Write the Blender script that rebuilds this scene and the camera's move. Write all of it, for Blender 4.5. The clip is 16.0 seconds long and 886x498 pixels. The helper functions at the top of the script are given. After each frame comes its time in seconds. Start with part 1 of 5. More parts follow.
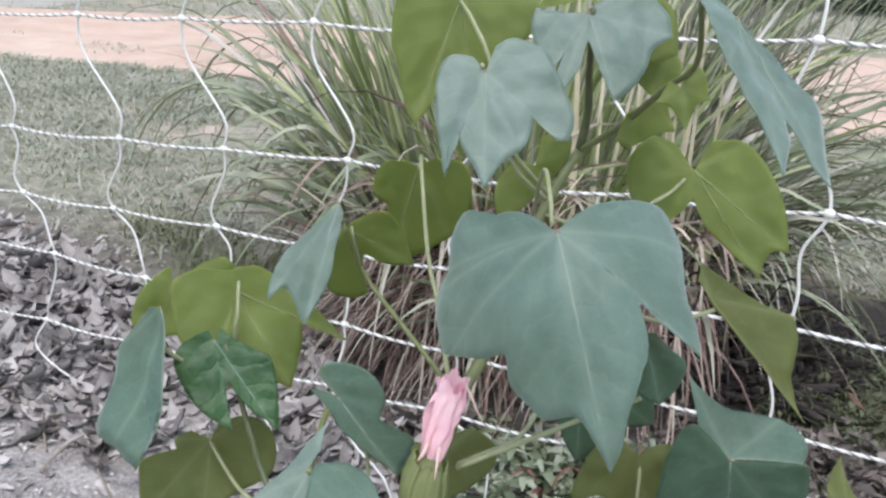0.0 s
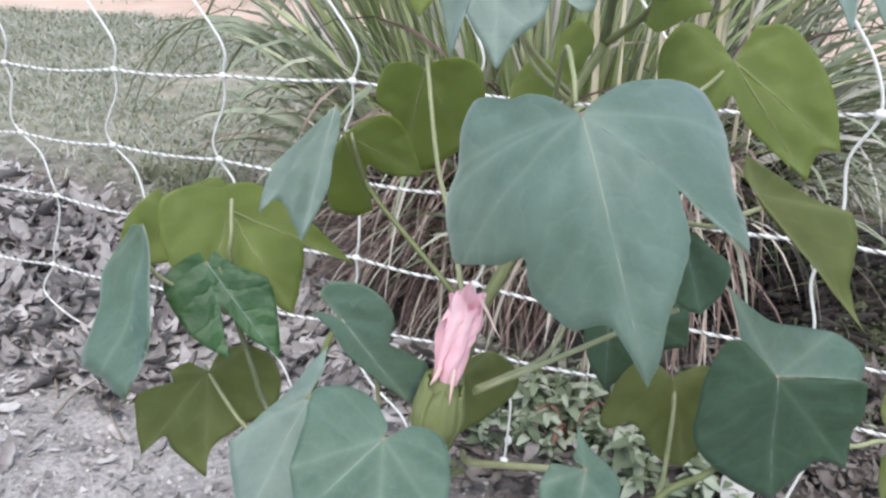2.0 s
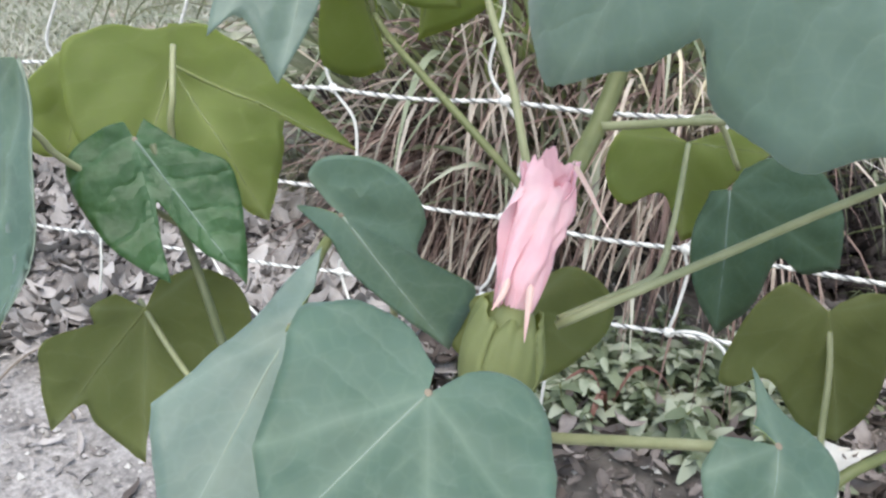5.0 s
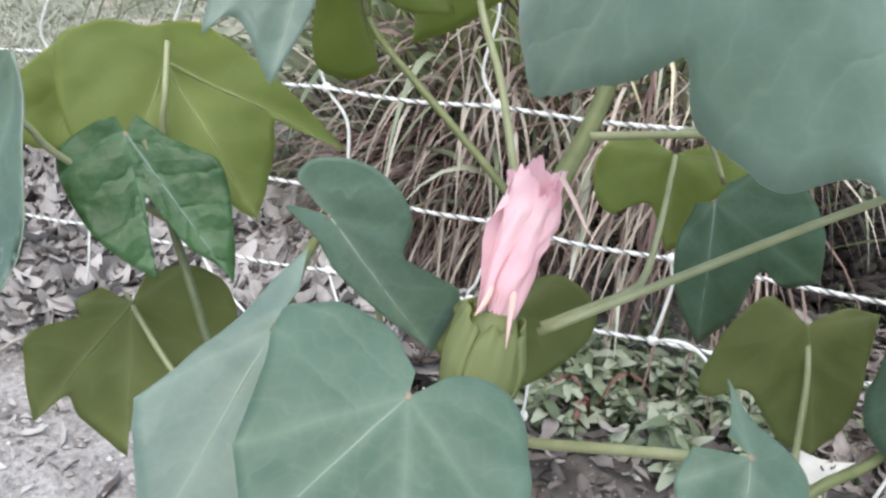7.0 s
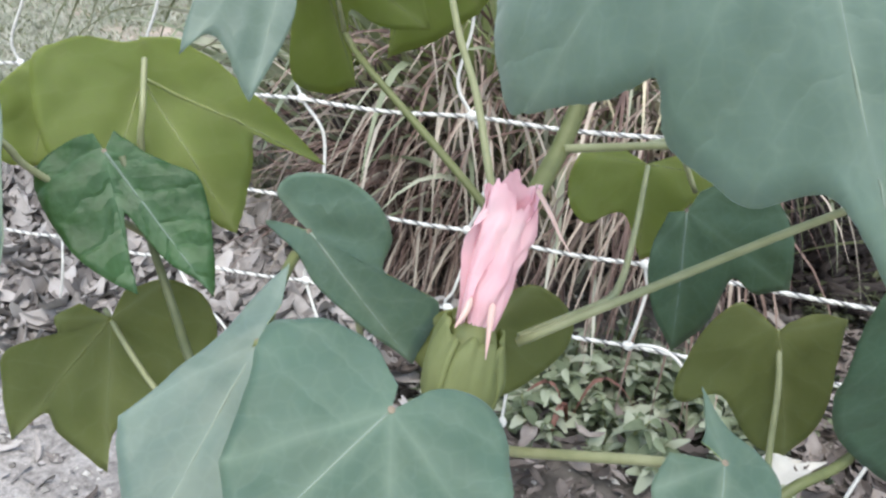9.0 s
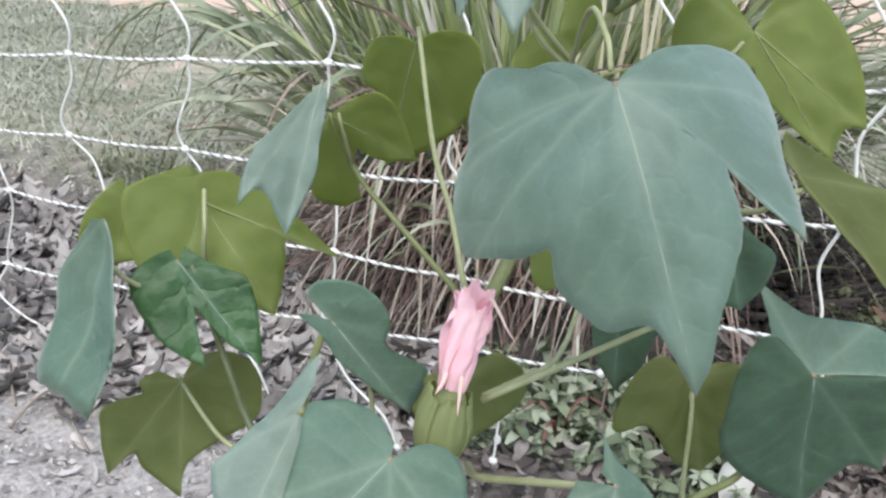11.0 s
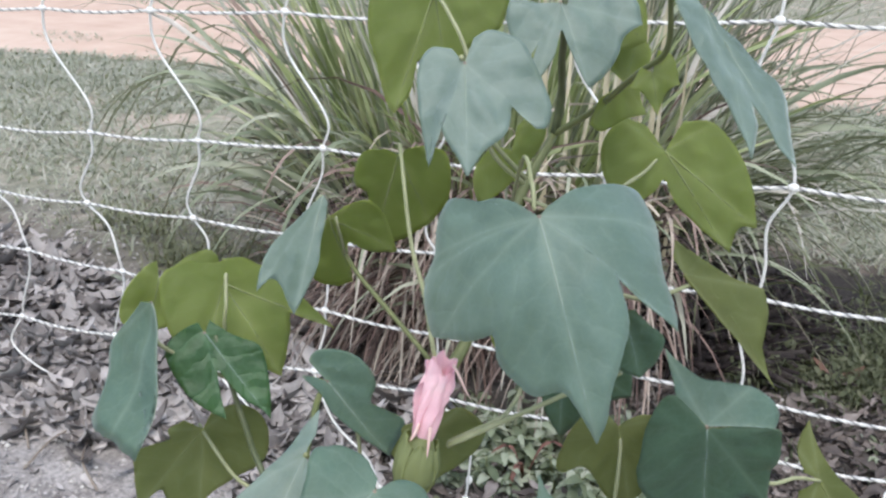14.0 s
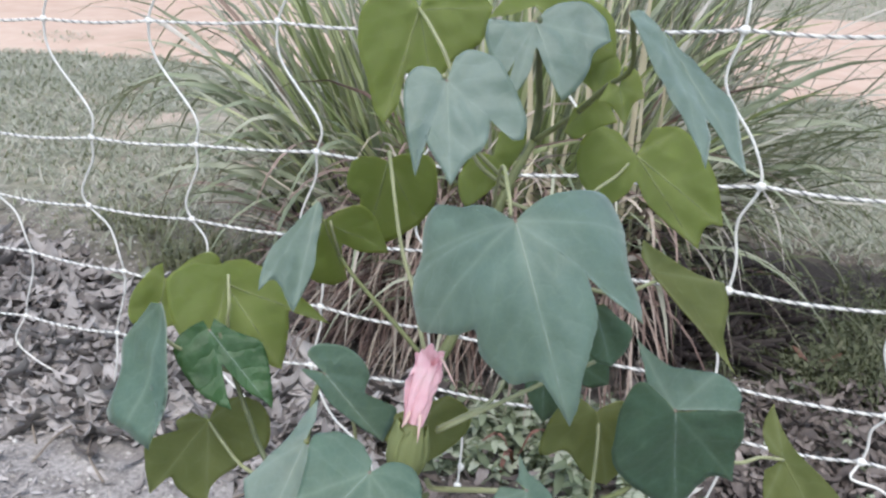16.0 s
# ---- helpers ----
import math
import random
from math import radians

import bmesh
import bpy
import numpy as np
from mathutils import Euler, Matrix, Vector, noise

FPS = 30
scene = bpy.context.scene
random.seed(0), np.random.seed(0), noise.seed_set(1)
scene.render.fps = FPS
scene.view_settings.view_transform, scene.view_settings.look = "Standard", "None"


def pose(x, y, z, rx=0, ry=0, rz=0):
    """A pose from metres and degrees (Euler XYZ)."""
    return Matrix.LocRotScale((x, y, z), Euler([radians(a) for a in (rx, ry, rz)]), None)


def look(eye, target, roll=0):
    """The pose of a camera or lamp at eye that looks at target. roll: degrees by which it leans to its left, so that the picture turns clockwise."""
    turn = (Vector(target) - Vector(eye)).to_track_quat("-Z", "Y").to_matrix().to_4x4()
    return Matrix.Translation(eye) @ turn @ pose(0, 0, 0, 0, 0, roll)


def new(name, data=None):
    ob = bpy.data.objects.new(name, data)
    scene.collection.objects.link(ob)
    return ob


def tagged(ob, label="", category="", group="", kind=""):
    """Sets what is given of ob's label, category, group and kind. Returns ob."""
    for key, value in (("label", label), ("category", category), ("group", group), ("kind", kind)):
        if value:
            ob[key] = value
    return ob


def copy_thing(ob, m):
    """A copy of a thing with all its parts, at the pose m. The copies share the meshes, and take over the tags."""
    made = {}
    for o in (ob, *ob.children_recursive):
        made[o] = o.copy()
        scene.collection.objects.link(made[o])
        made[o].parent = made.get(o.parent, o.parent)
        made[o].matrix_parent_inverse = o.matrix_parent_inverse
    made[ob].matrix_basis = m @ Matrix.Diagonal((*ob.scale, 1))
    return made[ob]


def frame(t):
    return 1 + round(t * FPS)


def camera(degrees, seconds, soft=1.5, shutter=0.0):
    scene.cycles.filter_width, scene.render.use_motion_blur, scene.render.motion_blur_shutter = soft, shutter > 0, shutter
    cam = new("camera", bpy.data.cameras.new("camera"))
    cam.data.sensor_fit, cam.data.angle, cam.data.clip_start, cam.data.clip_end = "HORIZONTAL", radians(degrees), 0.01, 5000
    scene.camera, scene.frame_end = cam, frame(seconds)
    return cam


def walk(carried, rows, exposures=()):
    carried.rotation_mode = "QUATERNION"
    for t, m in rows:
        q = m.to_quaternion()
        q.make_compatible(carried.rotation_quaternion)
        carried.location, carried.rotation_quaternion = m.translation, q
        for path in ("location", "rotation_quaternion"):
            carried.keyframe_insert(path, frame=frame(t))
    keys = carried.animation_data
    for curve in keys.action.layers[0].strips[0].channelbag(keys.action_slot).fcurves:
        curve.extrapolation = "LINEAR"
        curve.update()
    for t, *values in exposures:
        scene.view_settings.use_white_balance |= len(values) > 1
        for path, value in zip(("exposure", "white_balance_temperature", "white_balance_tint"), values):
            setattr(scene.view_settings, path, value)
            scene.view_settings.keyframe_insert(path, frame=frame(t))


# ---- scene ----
cam = camera(57.5, 16.0, soft=2.5)
PATH = [
    (0, (0.119, 0.056, 0.643), (-0.683, 1.738, -0.083), 3.1),
    (0.5, (0.122, 0.055, 0.659), (-0.658, 1.778, 0.008), 5.1),
    (1, (0.123, 0.055, 0.65), (-0.63, 1.758, -0.08), 4.7),
    (1.5, (0.121, 0.067, 0.634), (-0.662, 1.727, -0.161), 2.7),
    (2, (0.109, 0.09, 0.603), (-0.712, 1.709, -0.237), 1.1),
    (2.5, (0.084, 0.132, 0.558), (-0.713, 1.725, -0.351), 1.3),
    (3, (0.058, 0.16, 0.529), (-0.79, 1.73, -0.373), 0.5),
    (3.5, (0.046, 0.184, 0.507), (-0.781, 1.77, -0.386), -0.0),
    (3.7, (0.043, 0.193, 0.496), (-0.775, 1.787, -0.393), 0.1),
    (5.8, (0.029, 0.192, 0.498), (-0.732, 1.82, -0.38), 2.1),
    (6, (0.03, 0.192, 0.499), (-0.737, 1.82, -0.372), 2.8),
    (6.5, (0.032, 0.193, 0.5), (-0.741, 1.819, -0.371), 2.8),
    (7, (0.033, 0.191, 0.499), (-0.732, 1.814, -0.384), 3.2),
    (7.5, (0.032, 0.19, 0.5), (-0.729, 1.812, -0.388), 3.2),
    (8, (0.033, 0.19, 0.5), (-0.708, 1.823, -0.386), 3.1),
    (8.5, (0.034, 0.19, 0.501), (-0.675, 1.842, -0.376), 3.3),
    (9, (0.033, 0.188, 0.503), (-0.681, 1.842, -0.364), 3.3),
    (9.2, (0.034, 0.188, 0.506), (-0.677, 1.841, -0.368), 3.3),
    (11.3, (0.084, 0.108, 0.591), (-0.658, 1.755, -0.266), 1.2),
    (11.5, (0.088, 0.103, 0.593), (-0.642, 1.776, -0.224), 2.1),
    (12, (0.089, 0.085, 0.612), (-0.657, 1.783, -0.137), 2.7),
    (12.5, (0.093, 0.074, 0.619), (-0.597, 1.779, -0.167), 3.4),
    (13, (0.098, 0.063, 0.63), (-0.66, 1.752, -0.127), 1.1),
    (13.5, (0.108, 0.058, 0.637), (-0.608, 1.764, -0.121), 2.0),
    (14, (0.116, 0.041, 0.651), (-0.607, 1.74, -0.116), 2.1),
    (14.5, (0.127, 0.02, 0.666), (-0.571, 1.709, -0.145), 2.5),
    (15, (0.132, 0.015, 0.668), (-0.6, 1.704, -0.113), 1.7),
    (15.5, (0.135, 0.017, 0.667), (-0.541, 1.718, -0.139), 2.7),
    (16, (0.133, 0.011, 0.671), (-0.572, 1.711, -0.112), 1.6),
]
walk(cam, [(t, look(eye, target, roll)) for t, eye, target, roll in PATH], [(0, 1.22, 6500, 11), (0.5, 1.06, 6500, 11), (1, 1.08, 6500, 11), (2, 1.28, 6500, 11), (3.5, 1.36, 6650, 9), (6, 1.43, 6650, 9), (9, 1.41, 6650, 8), (11.5, 1.36, 6600, 9), (12, 1.12, 6550, 9), (12.5, 1.23, 6550, 10), (13.5, 1.26, 6500, 11), (14.5, 1.15, 6500, 11), (16, 1.16, 6500, 11)])

# ---- light ----
world = bpy.data.worlds.new("overcast_sky")
scene.world = world
world.use_nodes = True
wn, wl = world.node_tree.nodes, world.node_tree.links
sky = wn.new("ShaderNodeTexSky")
sky.sky_type, sky.sun_disc = "NISHITA", False
sky.sun_elevation, sky.sun_rotation = radians(68), radians(159)
sky.air_density, sky.dust_density, sky.ozone_density = 1.2, 1.5, 1.0
veil = wn.new("ShaderNodeHueSaturation")  # thin cloud takes most of the blue out of the sky
veil.inputs["Saturation"].default_value = 0.78
wl.new(sky.outputs[0], veil.inputs["Color"])
wl.new(veil.outputs[0], wn["Background"].inputs[0])
wn["Background"].inputs[1].default_value = 0.15
sun_data = bpy.data.lights.new("sun", "SUN")
sun_data.energy, sun_data.angle, sun_data.color = 1.2, radians(50), (1.0, 0.98, 0.95)
sun = new("sun", sun_data)
sun.matrix_world = look((0.6, -1.6, 4.2), (0, 0, 0))


# ---- materials ----
def material(name):
    m = bpy.data.materials.new(name)
    m.use_nodes = True
    n, l = m.node_tree.nodes, m.node_tree.links
    return m, n, l, n["Principled BSDF"]


def noise_node(n, l, scale, detail=5.0, rough=0.6, coord="Object"):
    tc = n.new("ShaderNodeTexCoord")
    t = n.new("ShaderNodeTexNoise")
    t.inputs["Scale"].default_value, t.inputs["Detail"].default_value = scale, detail
    t.inputs["Roughness"].default_value = rough
    l.new(tc.outputs[coord], t.inputs["Vector"])
    return t


def ramp(n, l, fac, stops):
    r = n.new("ShaderNodeValToRGB")
    while len(r.color_ramp.elements) < len(stops):
        r.color_ramp.elements.new(0.5)
    for e, (p, c) in zip(r.color_ramp.elements, stops):
        e.position, e.color = p, (*c, 1)
    l.new(fac, r.inputs[0])
    return r


def mix(n, l, fac, a, b, blend="MIX"):
    x = n.new("ShaderNodeMix")
    x.data_type, x.blend_type = "RGBA", blend
    for i, v in ((0, fac), (6, a), (7, b)):
        if isinstance(v, (int, float)):
            x.inputs[i].default_value = v
        elif isinstance(v, tuple):
            x.inputs[i].default_value = (*v, 1)
        else:
            l.new(v, x.inputs[i])
    return x.outputs[2]


def bump(n, l, bsdf, height, strength, distance):
    b = n.new("ShaderNodeBump")
    b.inputs["Strength"].default_value, b.inputs["Distance"].default_value = strength, distance
    l.new(height, b.inputs["Height"])
    l.new(b.outputs[0], bsdf.inputs["Normal"])


def plain(name, stops, scale, rough, bump_strength=0.3, bump_distance=0.001, spec=0.4, vary=0.0, island=0.0, detail=5.0):
    """Two scales of noise over a colour ramp, with relief; vary: by object, island: by loose piece."""
    m, n, l, b = material(name)
    a, c = noise_node(n, l, scale, detail), noise_node(n, l, scale * 0.13, 3.0)
    mid = n.new("ShaderNodeMath")
    mid.operation = "MULTIPLY_ADD"
    mid.inputs[1].default_value = 0.55
    l.new(a.outputs[0], mid.inputs[0])
    half = n.new("ShaderNodeMath")
    half.operation = "MULTIPLY"
    half.inputs[1].default_value = 0.45
    l.new(c.outputs[0], half.inputs[0])
    l.new(half.outputs[0], mid.inputs[2])
    out = mid.outputs[0]
    for amount, node, socket in ((vary, "ShaderNodeObjectInfo", "Random"), (island, "ShaderNodeNewGeometry", "Random Per Island")):
        if amount:
            o = n.new(node)
            s = n.new("ShaderNodeMath")
            s.operation = "MULTIPLY_ADD"
            s.inputs[1].default_value, s.inputs[2].default_value = amount, -amount / 2
            l.new(o.outputs[socket], s.inputs[0])
            add = n.new("ShaderNodeMath")
            add.operation = "ADD"
            l.new(out, add.inputs[0])
            l.new(s.outputs[0], add.inputs[1])
            out = add.outputs[0]
    r = ramp(n, l, out, stops)
    l.new(r.outputs[0], b.inputs["Base Color"])
    b.inputs["Roughness"].default_value = rough
    b.inputs["Specular IOR Level"].default_value = spec
    bump(n, l, b, a.outputs[0], bump_strength, bump_distance)
    return m


def foliage(name, stops, scale, rough, spec, through_colour, through_amount, bump_strength=0.25, island=0.0, vary=0.0):
    m = plain(name, stops, scale, rough, bump_strength, 0.0006, spec, vary=vary, island=island)
    n, l = m.node_tree.nodes, m.node_tree.links
    b = n["Principled BSDF"]
    t = n.new("ShaderNodeBsdfTranslucent")
    t.inputs[0].default_value = (*through_colour, 1)
    mx = n.new("ShaderNodeMixShader")
    mx.inputs[0].default_value = through_amount
    l.new(b.outputs[0], mx.inputs[1])
    l.new(t.outputs[0], mx.inputs[2])
    l.new(mx.outputs[0], n["Material Output"].inputs["Surface"])
    return m


def reticulate(m, scale, tint, amount):
    """Fine net of small veins and blotches on a leaf's surface."""
    n, l = m.node_tree.nodes, m.node_tree.links
    b = n["Principled BSDF"]
    old = b.inputs["Base Color"].links[0].from_socket
    tc = n.new("ShaderNodeTexCoord")
    v = n.new("ShaderNodeTexVoronoi")
    v.feature = "DISTANCE_TO_EDGE"
    v.inputs["Scale"].default_value = scale
    wob = noise_node(n, l, scale * 0.8, 3.0)
    off = n.new("ShaderNodeVectorMath")
    off.operation = "MULTIPLY_ADD"
    off.inputs[1].default_value = (0.4 / scale,) * 3
    l.new(wob.outputs[1], off.inputs[0])
    l.new(tc.outputs["Object"], off.inputs[2])
    l.new(off.outputs[0], v.inputs["Vector"])
    r = ramp(n, l, v.outputs["Distance"], [(0.0, (amount,) * 3), (0.12, (0, 0, 0))])
    c = mix(n, l, r.outputs[0], old, tint)
    blotch = noise_node(n, l, 38, 4.0)
    k = ramp(n, l, blotch.outputs[0], [(0.35, (0.84, 0.86, 0.84)), (0.55, (1, 1, 1)), (0.72, (1.14, 1.12, 1.10))])
    l.new(mix(n, l, 1.0, c, k.outputs[0], "MULTIPLY"), b.inputs["Base Color"])
    rr = n.new("ShaderNodeMapRange")
    rr.inputs["To Min"].default_value, rr.inputs["To Max"].default_value = b.inputs["Roughness"].default_value - 0.1, b.inputs["Roughness"].default_value + 0.12
    l.new(blotch.outputs[0], rr.inputs["Value"])
    l.new(rr.outputs[0], b.inputs["Roughness"])
    return m


def veined(m, tint, amount, relief):
    """Faint side veins slanting off the main ones, pale beside the main vein, the blade quilted between."""
    n, l = m.node_tree.nodes, m.node_tree.links
    b = n["Principled BSDF"]

    def calc(op, p, q=None, r=None):
        node = n.new("ShaderNodeMath")
        node.operation = op
        for i, x in enumerate((p, q, r)):
            if isinstance(x, (int, float)):
                node.inputs[i].default_value = x
            elif x is not None:
                l.new(x, node.inputs[i])
        return node.outputs[0]

    uv = n.new("ShaderNodeUVMap")
    uv.uv_map = "veins"
    sep = n.new("ShaderNodeSeparateXYZ")
    l.new(uv.outputs[0], sep.inputs[0])
    along, side = sep.outputs[0], calc("ABSOLUTE", sep.outputs[1])
    wob = noise_node(n, l, 45, 3.0)
    s = calc("ADD", calc("MULTIPLY_ADD", side, -48.0, calc("MULTIPLY", along, 66.0)), calc("MULTIPLY", wob.outputs[0], 1.7))
    s = calc("ADD", s, calc("MULTIPLY", calc("GREATER_THAN", sep.outputs[1], 0.0), 0.4))
    near = calc("PINGPONG", s, 0.5)
    line = ramp(n, l, near, [(0.0, (amount * 0.75,) * 3), (0.025, (amount * 0.42,) * 3), (0.08, (amount * 0.14,) * 3), (0.22, (0, 0, 0))])
    halo = ramp(n, l, calc("MULTIPLY", side, 100.0), [(0.0, (min(0.9, amount * 1.7),) * 3), (0.08, (amount * 1.1,) * 3), (0.22, (amount * 0.4,) * 3), (0.6, (0, 0, 0))])
    old = b.inputs["Base Color"].links[0].from_socket
    l.new(mix(n, l, calc("MAXIMUM", line.outputs[0], halo.outputs[0]), old, tint), b.inputs["Base Color"])
    puff = ramp(n, l, near, [(0.0, (0, 0, 0)), (0.15, (0.55,) * 3), (0.5, (1, 1, 1))])
    k = n.new("ShaderNodeBump")
    k.inputs["Strength"].default_value, k.inputs["Distance"].default_value = 0.5, relief
    l.new(puff.outputs[0], k.inputs["Height"])
    if b.inputs["Normal"].links:
        l.new(b.inputs["Normal"].links[0].from_socket, k.inputs["Normal"])
    l.new(k.outputs[0], b.inputs["Normal"])
    return m


THROUGH = (0.70, 0.77, 0.11)
LEAF_TOP = foliage("leaf_upper_side", [(0.3, (0.045, 0.086, 0.066)), (0.55, (0.062, 0.109, 0.085)), (0.75, (0.080, 0.130, 0.104))], 60, 0.55, 0.28, THROUGH, 0.12, vary=0.15)
# paler copies of LEAF_TOP: slight bloom, mostly sky sheen put into the colour
LEAF_PALE = foliage("sky_lit_bloomy_upper_side", [(0.3, (0.066, 0.106, 0.088)), (0.55, (0.088, 0.132, 0.112)), (0.75, (0.112, 0.158, 0.138))], 60, 0.5, 0.45, THROUGH, 0.12, vary=0.15)
LEAF_GREY = foliage("grey_green_leaf_upper_side", [(0.3, (0.054, 0.097, 0.079)), (0.55, (0.074, 0.122, 0.101)), (0.75, (0.096, 0.146, 0.124))], 60, 0.52, 0.36, THROUGH, 0.12, vary=0.1)
# darker copy of LEAF_TOP: shade on the low leaves put into its colour
LEAF_SHADED = foliage("shaded_leaf_upper_side", [(0.3, (0.024, 0.055, 0.035)), (0.55, (0.034, 0.072, 0.047)), (0.75, (0.046, 0.087, 0.062))], 60, 0.6, 0.28, THROUGH, 0.12, vary=0.15)
LEAF_UNDER = foliage("leaf_lower_side", [(0.3, (0.149, 0.178, 0.066)), (0.55, (0.191, 0.221, 0.09)), (0.75, (0.227, 0.259, 0.115))], 50, 0.6, 0.25, THROUGH, 0.6, vary=0.12)
# darker copy of LEAF_UNDER for undersides in shade, painted into its colour
LEAF_UNDER_SHADED = foliage("shaded_leaf_lower_side", [(0.3, (0.094, 0.115, 0.038)), (0.55, (0.124, 0.145, 0.053)), (0.75, (0.148, 0.171, 0.069))], 50, 0.65, 0.2, (0.52, 0.52, 0.07), 0.42, vary=0.12)
LEAF_GLOSSY = foliage("young_leaf_upper_side", [(0.3, (0.012, 0.045, 0.012)), (0.6, (0.022, 0.067, 0.019)), (0.8, (0.031, 0.078, 0.027))], 120, 0.48, 0.34, THROUGH, 0.06, 0.7)
for fuzz, amount in ((LEAF_TOP, 0.18), (LEAF_GREY, 0.32), (LEAF_PALE, 0.45), (LEAF_SHADED, 0.06)):  # short pale hairs
    b = fuzz.node_tree.nodes["Principled BSDF"]
    b.inputs["Sheen Weight"].default_value, b.inputs["Sheen Roughness"].default_value = amount, 0.45
    b.inputs["Sheen Tint"].default_value = (0.9, 1.0, 0.97, 1)
reticulate(LEAF_SHADED, 190, (0.085, 0.135, 0.09), 0.18)
reticulate(LEAF_TOP, 190, (0.12, 0.17, 0.12), 0.18)
reticulate(LEAF_GREY, 190, (0.13, 0.18, 0.135), 0.18)
reticulate(LEAF_PALE, 190, (0.14, 0.19, 0.15), 0.18)
reticulate(LEAF_UNDER_SHADED, 190, (0.16, 0.17, 0.075), 0.25)
reticulate(LEAF_UNDER, 190, (0.20, 0.23, 0.10), 0.25)
for node in LEAF_GLOSSY.node_tree.nodes:  # deep puckers
    if node.bl_idname == "ShaderNodeBump":
        node.inputs["Distance"].default_value = 0.0014
reticulate(LEAF_GLOSSY, 150, (0.05, 0.11, 0.045), 0.3)
veined(LEAF_TOP, (0.19, 0.25, 0.19), 0.2, 0.0004)
veined(LEAF_GREY, (0.20, 0.26, 0.205), 0.18, 0.0004)
veined(LEAF_PALE, (0.21, 0.27, 0.22), 0.17, 0.0004)
veined(LEAF_SHADED, (0.10, 0.16, 0.11), 0.3, 0.0005)
veined(LEAF_UNDER, (0.32, 0.35, 0.17), 0.4, -0.0005)
veined(LEAF_UNDER_SHADED, (0.22, 0.245, 0.115), 0.4, -0.0005)
veined(LEAF_GLOSSY, (0.06, 0.12, 0.06), 0.4, 0.0022)
# vein tone darkened to match the shaded lower side
VEIN_UNDER_SHADED = foliage("shaded_lower_side_vein", [(0.3, (0.125, 0.135, 0.05)), (0.7, (0.165, 0.172, 0.07))], 90, 0.6, 0.3, THROUGH, 0.3)
VEIN_FAINT = foliage("side_vein", [(0.3, (0.135, 0.185, 0.145)), (0.7, (0.175, 0.228, 0.182))], 90, 0.5, 0.4, (0.3, 0.35, 0.08), 0.2)
VEIN = foliage("leaf_vein", [(0.3, (0.18, 0.232, 0.175)), (0.7, (0.245, 0.292, 0.222))], 90, 0.5, 0.4, (0.3, 0.35, 0.08), 0.2)
VEIN_UNDER = foliage("lower_side_vein", [(0.3, (0.19, 0.22, 0.088)), (0.7, (0.235, 0.262, 0.115))], 90, 0.6, 0.3, THROUGH, 0.3)
LEAF_JOINT = plain("reddish_leaf_joint", [(0.3, (0.145, 0.112, 0.075)), (0.7, (0.20, 0.165, 0.115))], 200, 0.6, 0.3, 0.0005)
STEM = plain("green_stem", [(0.3, (0.085, 0.100, 0.035)), (0.55, (0.125, 0.140, 0.052)), (0.75, (0.17, 0.17, 0.080))], 120, 0.5, 0.3, 0.0008)
STEM_PALE = plain("pale_leaf_stalk", [(0.3, (0.17, 0.185, 0.085)), (0.55, (0.24, 0.25, 0.135)), (0.75, (0.30, 0.305, 0.185))], 120, 0.5, 0.3, 0.0008)
STEM_DARK = plain("dark_stem", [(0.3, (0.042, 0.058, 0.024)), (0.7, (0.095, 0.108, 0.048))], 120, 0.5, 0.3, 0.0008)
PETAL = foliage("wilted_pink_petal", [(0.28, (0.60, 0.27, 0.32)), (0.42, (0.79, 0.46, 0.52)), (0.58, (0.86, 0.60, 0.63)), (0.76, (0.88, 0.76, 0.73))], 48, 0.65, 0.2, (0.88, 0.52, 0.56), 0.36, 0.5)
CLAW = foliage("pale_petal_base", [(0.3, (0.66, 0.43, 0.40)), (0.7, (0.76, 0.58, 0.51))], 90, 0.6, 0.25, (0.7, 0.5, 0.35), 0.25)
BRACT = foliage("green_bract", [(0.3, (0.13, 0.153, 0.061)), (0.6, (0.175, 0.198, 0.088)), (0.8, (0.21, 0.232, 0.121))], 80, 0.6, 0.3, THROUGH, 0.25, 0.4)
CORD = plain("white_plastic_cord", [(0.3, (0.515, 0.505, 0.466)), (0.6, (0.7, 0.687, 0.638))], 300, 0.45, 0.2, 0.0003)
CORD_DIM = plain("grey_wire_ply", [(0.3, (0.10, 0.10, 0.10)), (0.6, (0.22, 0.22, 0.21))], 300, 0.4, 0.2, 0.0003)
CRUMB = plain("soil_crumb", [(0.2, (0.17, 0.155, 0.14)), (0.5, (0.34, 0.32, 0.295)), (0.8, (0.52, 0.50, 0.46))], 60, 0.95, 0.4, 0.001, 0.15, island=0.6)
DEAD = plain("dead_leaf", [(0.14, (0.075, 0.063, 0.058)), (0.4, (0.205, 0.186, 0.174)), (0.62, (0.33, 0.305, 0.288)), (0.9, (0.45, 0.422, 0.402))], 45, 0.75, 0.5, 0.002, 0.25, vary=0.34)
DEAD_PILE = plain("dead_leaf_pile", [(0.14, (0.075, 0.063, 0.058)), (0.4, (0.205, 0.186, 0.174)), (0.62, (0.33, 0.305, 0.288)), (0.9, (0.45, 0.422, 0.402))], 45, 0.75, 0.5, 0.002, 0.25, island=0.5)
BROWN_PILE = plain("brown_leaf_pile", [(0.1, (0.045, 0.036, 0.032)), (0.42, (0.10, 0.082, 0.072)), (0.66, (0.168, 0.142, 0.126)), (0.92, (0.33, 0.29, 0.262))], 45, 0.7, 0.5, 0.002, 0.3, island=0.5)
